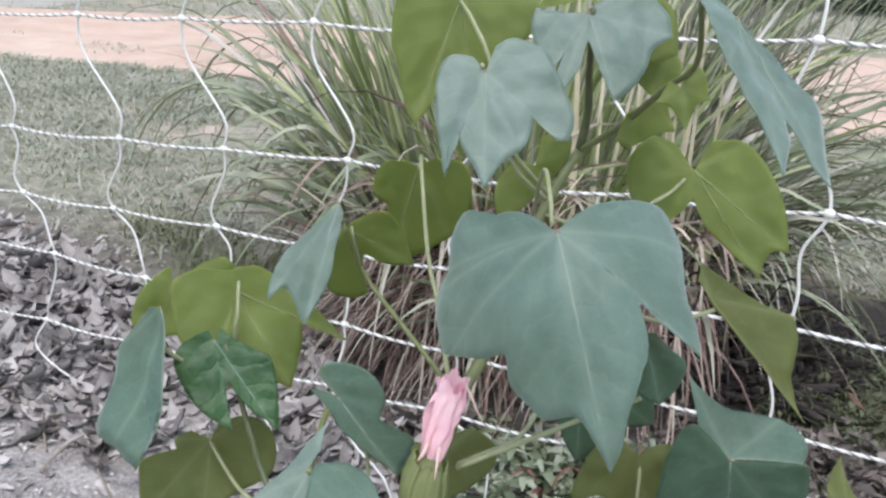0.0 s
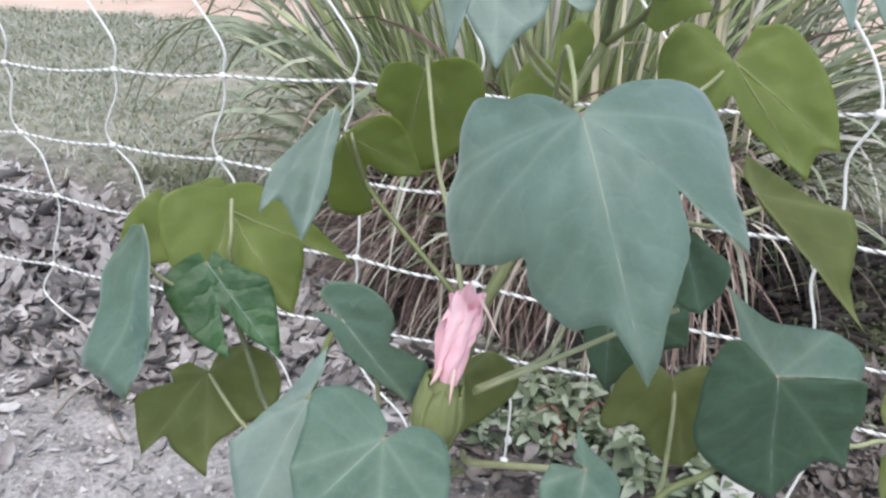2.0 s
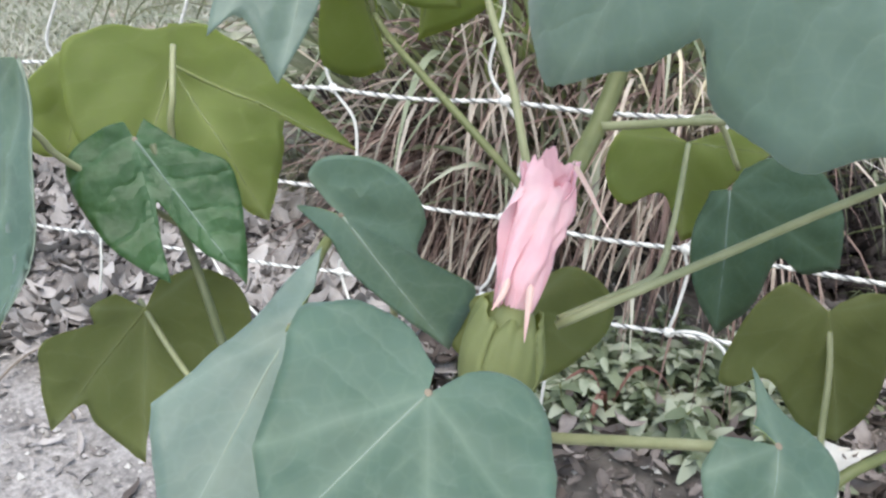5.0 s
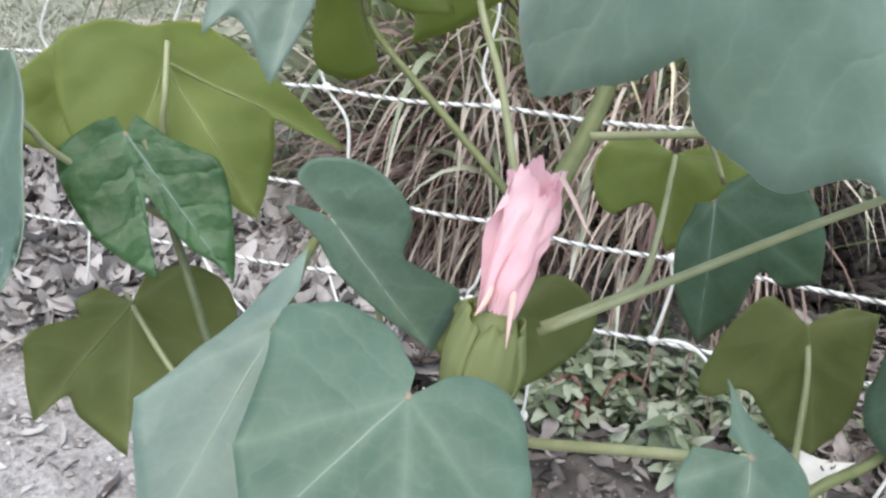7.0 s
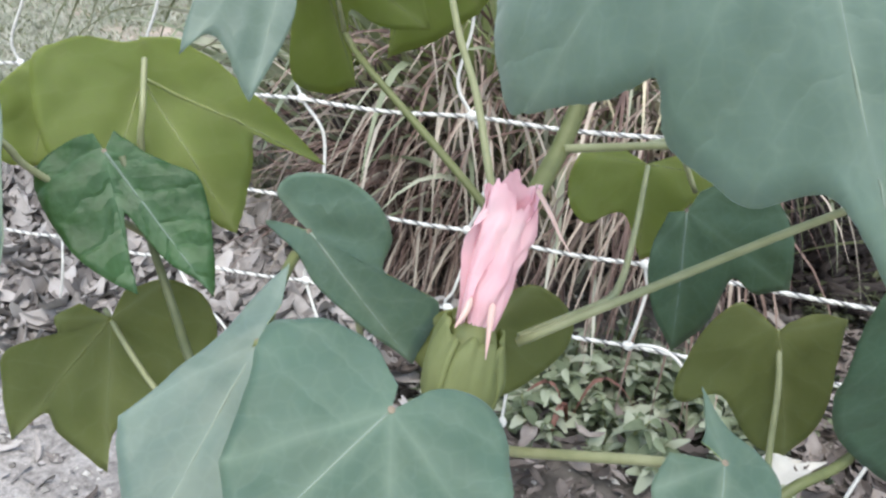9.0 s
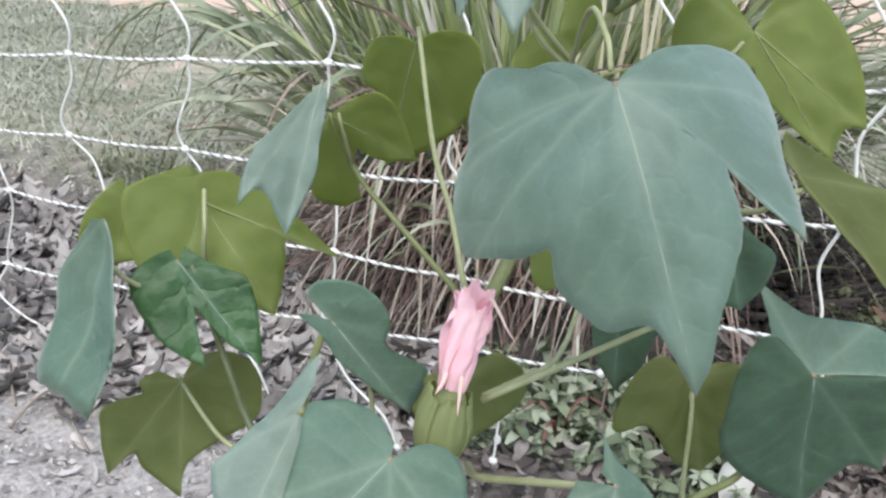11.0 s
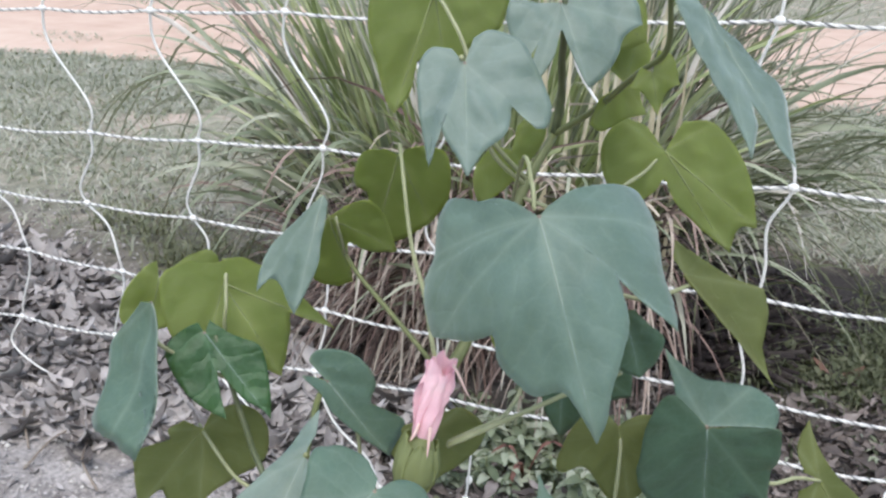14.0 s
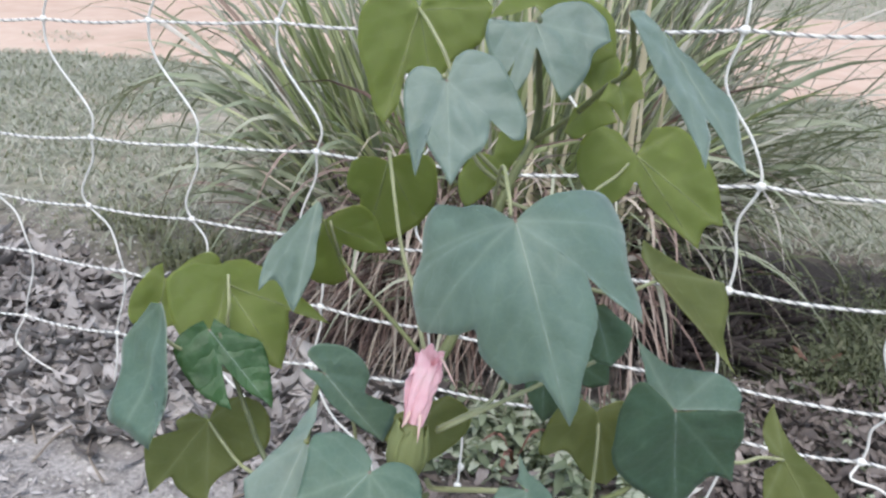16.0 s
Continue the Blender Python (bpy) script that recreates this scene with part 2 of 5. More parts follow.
BLADE = foliage("grass_blade", [(0.08, (0.059, 0.068, 0.046)), (0.32, (0.161, 0.189, 0.116)), (0.52, (0.292, 0.308, 0.211)), (0.72, (0.454, 0.431, 0.36)), (0.92, (0.597, 0.537, 0.489))], 16, 0.5, 0.5, (0.20, 0.22, 0.09), 0.25, island=0.8)
CREAM = plain("bleached_sheath", [(0.2, (0.27, 0.235, 0.15)), (0.5, (0.40, 0.355, 0.24)), (0.8, (0.52, 0.475, 0.345))], 25, 0.65, 0.4, 0.001, 0.3, vary=0.4)
BLADE_FRESH = foliage("fresh_grass_blade", [(0.12, (0.10, 0.128, 0.052)), (0.36, (0.225, 0.268, 0.115)), (0.56, (0.335, 0.375, 0.185)), (0.82, (0.50, 0.50, 0.32))], 16, 0.5, 0.5, (0.22, 0.28, 0.06), 0.3, island=0.6)
BLADE_ONE = foliage("arching_blade", [(0.15, (0.13, 0.161, 0.098)), (0.5, (0.25, 0.28, 0.176)), (0.85, (0.497, 0.475, 0.393))], 16, 0.5, 0.5, (0.20, 0.22, 0.09), 0.25, vary=0.6)
# dead brown sheaths darkened to near black, the clump's inner shade as colour
SHEATH = plain("shade_dark_sheaths", [(0.2, (0.011, 0.008, 0.007)), (0.5, (0.026, 0.02, 0.019)), (0.8, (0.058, 0.048, 0.042))], 40, 0.85, 0.6, 0.002, 0.2, island=0.5)
STRAW = plain("dry_straw", [(0.12, (0.056, 0.035, 0.03)), (0.42, (0.132, 0.084, 0.068)), (0.64, (0.23, 0.171, 0.138)), (0.9, (0.46, 0.405, 0.325))], 30, 0.7, 0.4, 0.001, 0.3, island=0.65)
STRAW_PALE = plain("bleached_straw", [(0.2, (0.13, 0.105, 0.085)), (0.5, (0.22, 0.19, 0.155)), (0.8, (0.36, 0.32, 0.265))], 30, 0.7, 0.4, 0.001, 0.3, vary=0.6)
TURF = foliage("lawn_grass", [(0.15, (0.235, 0.248, 0.19)), (0.45, (0.315, 0.328, 0.262)), (0.65, (0.39, 0.39, 0.325)), (0.88, (0.49, 0.465, 0.405))], 9, 0.6, 0.3, (0.32, 0.35, 0.19), 0.35, island=0.8)
WEED = foliage("weed_leaf", [(0.2, (0.115, 0.14, 0.084)), (0.5, (0.195, 0.228, 0.145)), (0.8, (0.33, 0.355, 0.265))], 70, 0.7, 0.25, (0.14, 0.2, 0.04), 0.2, vary=0.9)
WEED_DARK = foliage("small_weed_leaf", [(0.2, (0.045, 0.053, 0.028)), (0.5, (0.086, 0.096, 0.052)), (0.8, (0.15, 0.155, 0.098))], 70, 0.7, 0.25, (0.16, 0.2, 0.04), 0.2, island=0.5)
WEED_PALE = foliage("olive_weed_leaf", [(0.2, (0.085, 0.095, 0.05)), (0.5, (0.145, 0.155, 0.085)), (0.8, (0.22, 0.22, 0.14))], 70, 0.55, 0.4, (0.2, 0.22, 0.06), 0.2, island=0.5)
WEED_RED = foliage("reddish_weed_leaf", [(0.3, (0.15, 0.066, 0.052)), (0.7, (0.231, 0.122, 0.094))], 70, 0.55, 0.4, (0.3, 0.1, 0.06), 0.2)
BUSH = foliage("bush_leaf", [(0.2, (0.012, 0.020, 0.010)), (0.5, (0.028, 0.045, 0.018)), (0.8, (0.06, 0.085, 0.035))], 8, 0.55, 0.4, (0.05, 0.08, 0.02), 0.2, island=0.5)
BARK = plain("bark", [(0.3, (0.05, 0.04, 0.03)), (0.7, (0.14, 0.115, 0.09))], 25, 0.85, 0.7, 0.01)
TWIG = plain("dry_twig", [(0.3, (0.10, 0.075, 0.055)), (0.7, (0.25, 0.21, 0.17))], 60, 0.8, 0.4, 0.001)
SACK = plain("white_sack", [(0.3, (0.50, 0.50, 0.48)), (0.7, (0.72, 0.72, 0.70))], 12, 0.6, 0.4, 0.01)
CLAY = plain("clay_road", [(0.25, (0.339, 0.232, 0.171)), (0.5, (0.44, 0.324, 0.253)), (0.75, (0.519, 0.416, 0.341))], 5, 0.9, 0.5, 0.01, 0.2, detail=9.0)


def ground_material():
    """Grey sandy soil by the plant, dark litter earth under the net, thin turf beyond."""
    m, n, l, b = material("ground")
    fine, mid, big = noise_node(n, l, 160, 8.0, 0.7), noise_node(n, l, 22, 6.0), noise_node(n, l, 2.3, 4.0)
    sand = ramp(n, l, mid.outputs[0], [(0.25, (0.17, 0.155, 0.145)), (0.5, (0.295, 0.275, 0.26)), (0.75, (0.42, 0.395, 0.375))])
    grit = ramp(n, l, fine.outputs[0], [(0.3, (0.45, 0.44, 0.43)), (0.52, (1, 1, 1)), (0.72, (1.5, 1.48, 1.44))])
    sand_c = mix(n, l, 1.0, sand.outputs[0], grit.outputs[0], "MULTIPLY")
    earth = ramp(n, l, mid.outputs[0], [(0.3, (0.06, 0.052, 0.045)), (0.6, (0.15, 0.133, 0.118)), (0.8, (0.26, 0.237, 0.213))])
    turf = ramp(n, l, mid.outputs[0], [(0.25, (0.12, 0.12, 0.085)), (0.48, (0.215, 0.21, 0.155)), (0.62, (0.31, 0.285, 0.23)), (0.8, (0.43, 0.375, 0.31))])
    pos = n.new("ShaderNodeNewGeometry")
    sep = n.new("ShaderNodeSeparateXYZ")
    l.new(pos.outputs["Position"], sep.inputs[0])

    def edge(start, width, wobble):
        a = n.new("ShaderNodeMath")
        a.operation = "MULTIPLY_ADD"
        a.inputs[1].default_value = wobble
        l.new(big.outputs[0], a.inputs[0])
        l.new(sep.outputs[1], a.inputs[2])
        r = n.new("ShaderNodeMapRange")
        r.inputs["From Min"].default_value, r.inputs["From Max"].default_value = start + wobble / 2, start + wobble / 2 + width
        l.new(a.outputs[0], r.inputs["Value"])
        return r.outputs[0]

    c = mix(n, l, edge(0.60, 0.14, 0.55), sand_c, earth.outputs[0])
    worn = noise_node(n, l, 3.1, 5.0)
    bare = ramp(n, l, worn.outputs[0], [(0.54, (0, 0, 0)), (0.66, (1, 1, 1))])
    turf_c = mix(n, l, bare.outputs[0], turf.outputs[0], (0.42, 0.34, 0.28))
    c = mix(n, l, edge(1.02, 0.4, 0.45), c, turf_c)
    # near-black patch where the clump stands: its shade painted over the dark soil
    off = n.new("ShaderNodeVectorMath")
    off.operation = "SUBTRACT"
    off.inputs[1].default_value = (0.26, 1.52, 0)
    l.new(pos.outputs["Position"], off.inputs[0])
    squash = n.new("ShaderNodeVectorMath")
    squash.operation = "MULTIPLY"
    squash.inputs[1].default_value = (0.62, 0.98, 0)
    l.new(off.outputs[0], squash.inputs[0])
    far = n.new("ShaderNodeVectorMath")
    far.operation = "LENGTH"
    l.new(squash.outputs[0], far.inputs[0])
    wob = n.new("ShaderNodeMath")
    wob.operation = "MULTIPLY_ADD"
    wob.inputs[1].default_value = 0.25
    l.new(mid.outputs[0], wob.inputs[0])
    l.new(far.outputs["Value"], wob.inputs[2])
    humus_shade = ramp(n, l, wob.outputs[0], [(0.36, (1, 1, 1)), (0.56, (0, 0, 0))])
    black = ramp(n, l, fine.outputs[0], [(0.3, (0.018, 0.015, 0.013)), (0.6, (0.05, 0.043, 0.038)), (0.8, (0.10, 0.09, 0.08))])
    c = mix(n, l, humus_shade.outputs[0], c, black.outputs[0])
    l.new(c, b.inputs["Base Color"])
    b.inputs["Roughness"].default_value = 0.92
    b.inputs["Specular IOR Level"].default_value = 0.2
    add = n.new("ShaderNodeMath")
    add.operation = "ADD"
    l.new(fine.outputs[0], add.inputs[0])
    l.new(mid.outputs[0], add.inputs[1])
    bump(n, l, b, add.outputs[0], 0.7, 0.006)
    return m


GROUND = ground_material()


# ---- helpers of this scene ----
def shape(name, verts, faces, mats, parent=None, label="", smooth=True, indices=None):
    me = bpy.data.meshes.new(name)
    me.from_pydata([tuple(v) for v in verts], [], faces)
    for m in mats if isinstance(mats, (list, tuple)) else [mats]:
        me.materials.append(m)
    if indices is not None:
        me.polygons.foreach_set("material_index", indices)
    if smooth:
        me.polygons.foreach_set("use_smooth", [True] * len(faces))
    ob = new(name, me)
    if parent is not None:
        ob.parent = parent
    if label:
        tagged(ob, label)
    return ob


def thing(name, label, category, at=(0, 0, 0), group="", kind=""):
    ob = new(name)
    ob.location = at
    ob.empty_display_size = 0.02
    return tagged(ob, label, category, group, kind)


def spline(points, steps):
    """Catmull-Rom through the points."""
    p = [Vector(q) for q in points]
    p = [2 * p[0] - p[1]] + p + [2 * p[-1] - p[-2]]
    out = []
    for i in range(1, len(p) - 2):
        a, b, c, d = p[i - 1:i + 3]
        for k in range(steps):
            t = k / steps
            out.append(0.5 * (2 * b + (c - a) * t + (2 * a - 5 * b + 4 * c - d) * t * t + (3 * b - a - 3 * c + d) * t ** 3))
    return out + [p[-2]]


def tube(points, radii, sides=8, verts=None, faces=None):
    """Adds a tube along the points; radii: one each, or (first, last)."""
    verts = [] if verts is None else verts
    faces = [] if faces is None else faces
    n = len(points)
    if len(radii) == 2 and n != 2:
        radii = [radii[0] + (radii[1] - radii[0]) * i / (n - 1) for i in range(n)]
    start = len(verts)
    side = None
    for i, p in enumerate(points):
        d = (points[min(i + 1, n - 1)] - points[max(i - 1, 0)]).normalized()
        if side is None:
            side = d.orthogonal().normalized()
        side = (side - d * side.dot(d)).normalized()
        up = d.cross(side)
        for k in range(sides):
            a = 2 * math.pi * k / sides
            verts.append(p + (side * math.cos(a) + up * math.sin(a)) * radii[i])
    for i in range(n - 1):
        for k in range(sides):
            a, b = start + i * sides + k, start + i * sides + (k + 1) % sides
            faces.append((a, b, b + sides, a + sides))
    faces.append(tuple(start + k for k in reversed(range(sides))))
    faces.append(tuple(start + (n - 1) * sides + k for k in range(sides)))
    return verts, faces


def ribbon(points, widths, flat, fold, verts, faces):
    """Adds a blade: a strip with a shallow keel along the points."""
    n, start = len(points), len(verts)
    for i, p in enumerate(points):
        d = (points[min(i + 1, n - 1)] - points[max(i - 1, 0)]).normalized()
        s = d.cross(flat)
        s = s.normalized() if s.length > 1e-6 else d.orthogonal().normalized()
        up = s.cross(d)
        w = widths[i]
        verts.extend((p - s * w + up * w * fold, p, p + s * w + up * w * fold))
    for i in range(n - 1):
        a = start + 3 * i
        faces.append((a, a + 1, a + 4, a + 3))
        faces.append((a + 1, a + 2, a + 5, a + 4))


# ---- ground, road, distance ----
def rough_sheet(name, xs, ys, height, mat, label, category):
    verts = [(x, y, height(x, y)) for y in ys for x in xs]
    w = len(xs)
    faces = [(j * w + i, j * w + i + 1, (j + 1) * w + i + 1, (j + 1) * w + i) for j in range(len(ys) - 1) for i in range(w - 1)]
    return tagged(shape(name, verts, faces, mat), label, category, kind="structure")


def stretch(a, b, fine, out):
    near = list(np.arange(a, b + 1e-6, fine))
    low, high, step = [a], [b], fine
    while high[-1] < out:
        step *= 1.35
        low.append(low[-1] - step)
        high.append(high[-1] + step)
    return [float(v) for v in low[:0:-1] + near + high[1:]]


def terrain(x, y):
    k = max(0.0, 1 - math.hypot(x, y - 1) / 6)
    return k * (0.010 * noise.noise((x * 5, y * 5, 0)) + 0.005 * noise.noise((x * 19, y * 19, 3))) - 0.004


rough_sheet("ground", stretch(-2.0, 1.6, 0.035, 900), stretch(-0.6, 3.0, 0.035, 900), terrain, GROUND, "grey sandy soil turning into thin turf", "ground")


def road_edges(x):
    near = 3.36 + 0.17 * x - 0.012 * x * x + 0.10 * noise.noise((x * 1.3, 0, 0)) + 0.05 * noise.noise((x * 5, 0, 4))
    far = 6.35 + 0.30 * x - 0.02 * x * x + 0.20 * noise.noise((x * 0.9, 7, 0))
    return near, max(far, near + 1.2)


xs, verts, faces = [-14 + 0.1 * i for i in range(240)], [], []
for x in xs:
    a, b = road_edges(x)
    for k in range(13):
        y = a + (b - a) * k / 12
        lift = 0.004 + (0.0 if k in (0, 12) else 0.012 + 0.008 * noise.noise((x * 2, y * 2, 1)))
        verts.append((x, y, terrain(x, y) + lift))
for i in range(len(xs) - 1):
    for k in range(12):
        a = i * 13 + k
        faces.append((a, a + 13, a + 14, a + 1))
tagged(shape("road", verts, faces, CLAY), "bare orange clay track with uneven grassy edges", "dirt road", kind="structure")


GREY_TRACK = plain("bare_grey_earth", [(0.25, (0.20, 0.185, 0.165)), (0.5, (0.29, 0.272, 0.24)), (0.75, (0.38, 0.355, 0.315))], 6, 0.9, 0.5, 0.01, 0.2, detail=8.0)
verts, faces = [], []
for i in range(90):
    y = 2.0 + 0.12 * i
    x0, x1 = -5.25 - 0.02 * i * 0.1 + 0.25 * noise.noise((y * 1.1, 3, 0)), -6.35 + 0.3 * noise.noise((y * 0.9, 9, 0))
    for k in range(7):
        x = x0 + (x1 - x0) * k / 6
        verts.append((x, y, terrain(x, y) + (0.003 if k in (0, 6) else 0.012)))
faces = [(i * 7 + k, i * 7 + k + 1, i * 7 + k + 8, i * 7 + k + 7) for i in range(89) for k in range(6)]
tagged(shape("bare_strip", verts, faces, GREY_TRACK), "bare grey earth strip beyond the clay track", "bare ground", kind="structure")


def grass_field(name, count, x0, x1, y0, y1, long, label, keep):
    rnd = random.Random(name)
    verts, faces = [], []
    while count:
        x, y = rnd.uniform(x0, x1), y0 + (y1 - y0) * rnd.random() ** 1.5
        if not keep(x, y) or rnd.random() > min(1.0, min(x - x0, x1 - x) / (0.25 * (x1 - x0)) + 0.03) or rnd.random() > (y - y0) / 1.15 + 0.04 or noise.noise((x * 2.2, y * 2.2, 5)) + 0.25 * noise.noise((x * 7, y * 7, 9)) < rnd.uniform(-0.7, 0.3):
            continue
        count -= 1
        a, h = rnd.uniform(0, 6.283), long * rnd.uniform(0.4, 1.2)
        lean = Vector((math.cos(a), math.sin(a), 0)) * h * rnd.uniform(1.0, 2.6)
        p = Vector((x, y, terrain(x, y) - 0.003))
        w = rnd.uniform(0.0011, 0.0025) * (1 + y * 0.2)
        s = Vector((-math.sin(a), math.cos(a), 0)) * w
        q, r = p + lean * 0.4 + Vector((0, 0, h * 0.7)), p + lean + Vector((0, 0, h * rnd.uniform(0.5, 1)))
        k = len(verts)
        verts.extend((p - s, p + s, q - s * 0.8, q + s * 0.8, r))
        faces.extend(((k, k + 1, k + 3, k + 2), (k + 2, k + 3, k + 4)))
    return tagged(shape(name, verts, faces, TURF), label, "grass", kind="stuff")


def road_tuft(x, y):
    a, b = road_edges(x)
    k = min(y - a, b - y)
    return k > -0.05 and noise.noise((x * 2.1, y * 2.1, 17)) > 0.18 + 0.25 * k


def off_road(x, y):
    if ((x - 0.08) / 0.82) ** 2 + ((y - 1.36) / 0.48) ** 2 < 1 + 0.5 * noise.noise((x * 6, y * 6, 2)) + 0.3 * noise.noise((x * 25, y * 25, 2)):  # bare under the clump
        return False
    a, b = road_edges(x)
    return y < a + 0.05 or y > b - 0.1


grass_field("lawn_grass", 80000, -7.6, 5.0, 1.16, 3.9, 0.031, "short grey-green lawn grass with bare patches", off_road)
grass_field("track_grass", 2600, -7, 1.5, 2.6, 6.2, 0.04, "sparse grass tufts growing in the clay track", road_tuft)
grass_field("road_verge_grass", 9000, -11, 4, 4.2, 12, 0.06, "low grass on the far side of the clay track", off_road)


def bush(at, size, leaves, seed, label):
    rnd = random.Random(seed)
    b = thing("bush", label, "bush", at, "bushes beyond the track")
    for i in range(7):
        verts, faces = [], []
        a, r = rnd.uniform(0, 6.28), rnd.uniform(0.2, 0.6) * size
        tube(spline([(0, 0, -0.05), (math.cos(a) * r * 0.4, math.sin(a) * r * 0.4, size * 0.4), (math.cos(a) * r, math.sin(a) * r, size * rnd.uniform(0.6, 0.95))], 4), (size * 0.025, size * 0.006), 5, verts, faces)
        shape("branch", verts, faces, BARK, b)
    verts, faces = [], []
    centres = [(rnd.gauss(0, 0.36), rnd.gauss(0, 0.36), rnd.uniform(0.0, 0.95), rnd.uniform(0.14, 0.3)) for i in range(34)]
    for i in range(leaves):
        cx, cy, cz, cr = rnd.choice(centres)
        v = Vector((rnd.gauss(0, 1), rnd.gauss(0, 1), rnd.gauss(0, 1))).normalized() * cr * rnd.random() ** 0.4
        p = (Vector((cx, cy, cz)) + v) * size
        p.z = max(p.z, 0.03)
        d = Vector((rnd.gauss(0, 1), rnd.gauss(0, 1), rnd.gauss(-0.3, 0.7))).normalized()
        s = d.orthogonal().normalized()
        ln = size * rnd.uniform(0.03, 0.06)
        k = len(verts)
        verts.extend((p, p + d * ln * 0.5 + s * ln * 0.25, p + d * ln, p + d * ln * 0.5 - s * ln * 0.25))
        faces.append((k, k + 1, k + 2, k + 3))
    shape("foliage", verts, faces, BUSH, b, smooth=False)
    return b


bush((-5.95, 5.15, 0), 0.36, 1500, 1, "small dark bush in the grass beyond the track")
for i, (x, y, s) in enumerate(((-14, 7.5, 2.4), (-11.8, 8.4, 2.1), (-9.8, 9.2, 2.6), (-7.8, 10, 2.2), (-5.8, 10.8, 2.5), (-3.6, 11.5, 2.3), (-1.2, 12, 2.6), (0.2, 12.3, 2.4), (1.6, 12.5, 2.4), (2.9, 12.5, 2.4), (4.2, 12.5, 2.5))):
    if i < 2:
        row_bush = bush((x, y, 0), s, 7500, 20 + i, "tall dark hedge bush beyond the track")
    else:
        copy_thing(row_bush, pose(x, y, 0, 0, 0, 57 * i))
for i, (x, y) in enumerate(((-8.6, 3.6), (-8.8, 5.4), (-8.9, 7.3), (-9.2, 8.4))):
    copy_thing(row_bush, pose(x, y, 0, 0, 0, 40 + 71 * i))

sack = thing("sack", "crumpled white sack lying beyond the track", "sack", (-6.75, 7.45, 0))
bm = bmesh.new()
bmesh.ops.create_icosphere(bm, subdivisions=4, radius=0.14)
for v in bm.verts:
    f = 1 + 0.22 * noise.noise(v.co * 14) + 0.1 * noise.noise(v.co * 38)
    v.co = Vector((v.co.x * 1.3 * f, v.co.y * 0.9 * f, max(v.co.z * f, -0.08) * 0.9 + 0.07))
me = bpy.data.meshes.new("bag")
bm.to_mesh(me)
me.materials.append(SACK)
me.polygons.foreach_set("use_smooth", [True] * len(me.polygons))
new("bag", me).parent = sack


# ---- tall grass clump behind the net ----
def clump_blade(rnd, root, heading, tilt, length, width, sag, steps=9):
    """Points and widths of one blade that leaves its root at that tilt and sags by its own weight."""
    length *= (0.55 if math.sin(heading) < -0.35 else 1.0) * (0.86 if math.cos(heading) > 0.5 else 1.0)  # shaded out by the net and trodden on the far side
    d = Vector((math.cos(heading) * math.sin(tilt), math.sin(heading) * math.sin(tilt), math.cos(tilt)))
    p, pts, wid = Vector(root), [], []
    twist = rnd.uniform(-0.25, 0.25)
    for i in range(steps + 1):
        u = i / steps
        pts.append(p.copy())
        wid.append(width * (0.55 + 0.45 * min(1, u * 4)) * max(0.04, 1 - u ** 2.2))
        p = p + d * (length / steps)
        if p.z < 0.012:
            p.z = 0.012
        d = (d + Vector((math.cos(heading + twist), math.sin(heading + twist), 0)) * sag * u * 0.35 + Vector((0, 0, -sag * (0.25 + u)))).normalized()
    return pts, wid, Vector((math.cos(heading + 1.3 * twist), math.sin(heading + 1.3 * twist), 0.35)).normalized()


rnd = random.Random(11)
CLUMP_X, CLUMP_Y = -0.36, 1.35
clump = thing("lemongrass_clump", "tall green lemongrass clump skirted with dry straw", "grass clump", (CLUMP_X, CLUMP_Y, 0))


def clump_root():
    a, r = rnd.uniform(0, 6.283), math.sqrt(rnd.random())
    return (0.31 * r * math.cos(a), 0.24 * r * math.sin(a), 0.0), a, r


for count, grass, spread in ((330, BLADE_FRESH, 0.75), (230, BLADE, 1.0)):
    verts, faces = [], []
    for i in range(count):
        root, a, r = clump_root()
        h, r = a + rnd.gauss(0, 0.5), r * spread
        pts, wid, flat = clump_blade(rnd, (root[0] * spread, root[1] * spread, 0.05), h, 0.05 + 0.58 * r * rnd.uniform(0.3, 1.2), rnd.uniform(0.4, 0.9), rnd.uniform(0.0045, 0.0105), rnd.uniform(0.06, 0.2) + 0.3 * max(0, r - 0.55))
        ribbon(pts, wid, flat, 0.35, verts, faces)
    tagged(shape("blade_mass", verts, faces, grass, clump), "dense upright green blades", kind="stuff")

verts, faces = [], []
for i in range(2450):
    root, a, r = clump_root()
    r = 0.55 + 0.45 * r
    a = -1.6 + rnd.gauss(0, 0.65) if rnd.random() < 0.85 else a
    if math.cos(a) < -0.35 and rnd.random() < 0.93 or math.cos(a) > 0.3 and rnd.random() < 0.8:
        continue
    x, y = 0.40 * r * math.cos(a), 0.33 * r * math.sin(a)
    z = (rnd.uniform(0.02, 0.30) if i % 4 else rnd.uniform(0.01, 0.10)) * (0.5 if math.cos(a) < -0.1 else 1.0)
    pts, wid, flat = clump_blade(rnd, (x * 0.85, y * 0.85, z), a + rnd.gauss(0, 0.7), rnd.uniform(0.5, 1.7), rnd.uniform(0.18, 0.5), rnd.uniform(0.0012, 0.0034), rnd.uniform(0.25, 0.75), 7)
    ribbon(pts, wid, flat, 0.3, verts, faces)
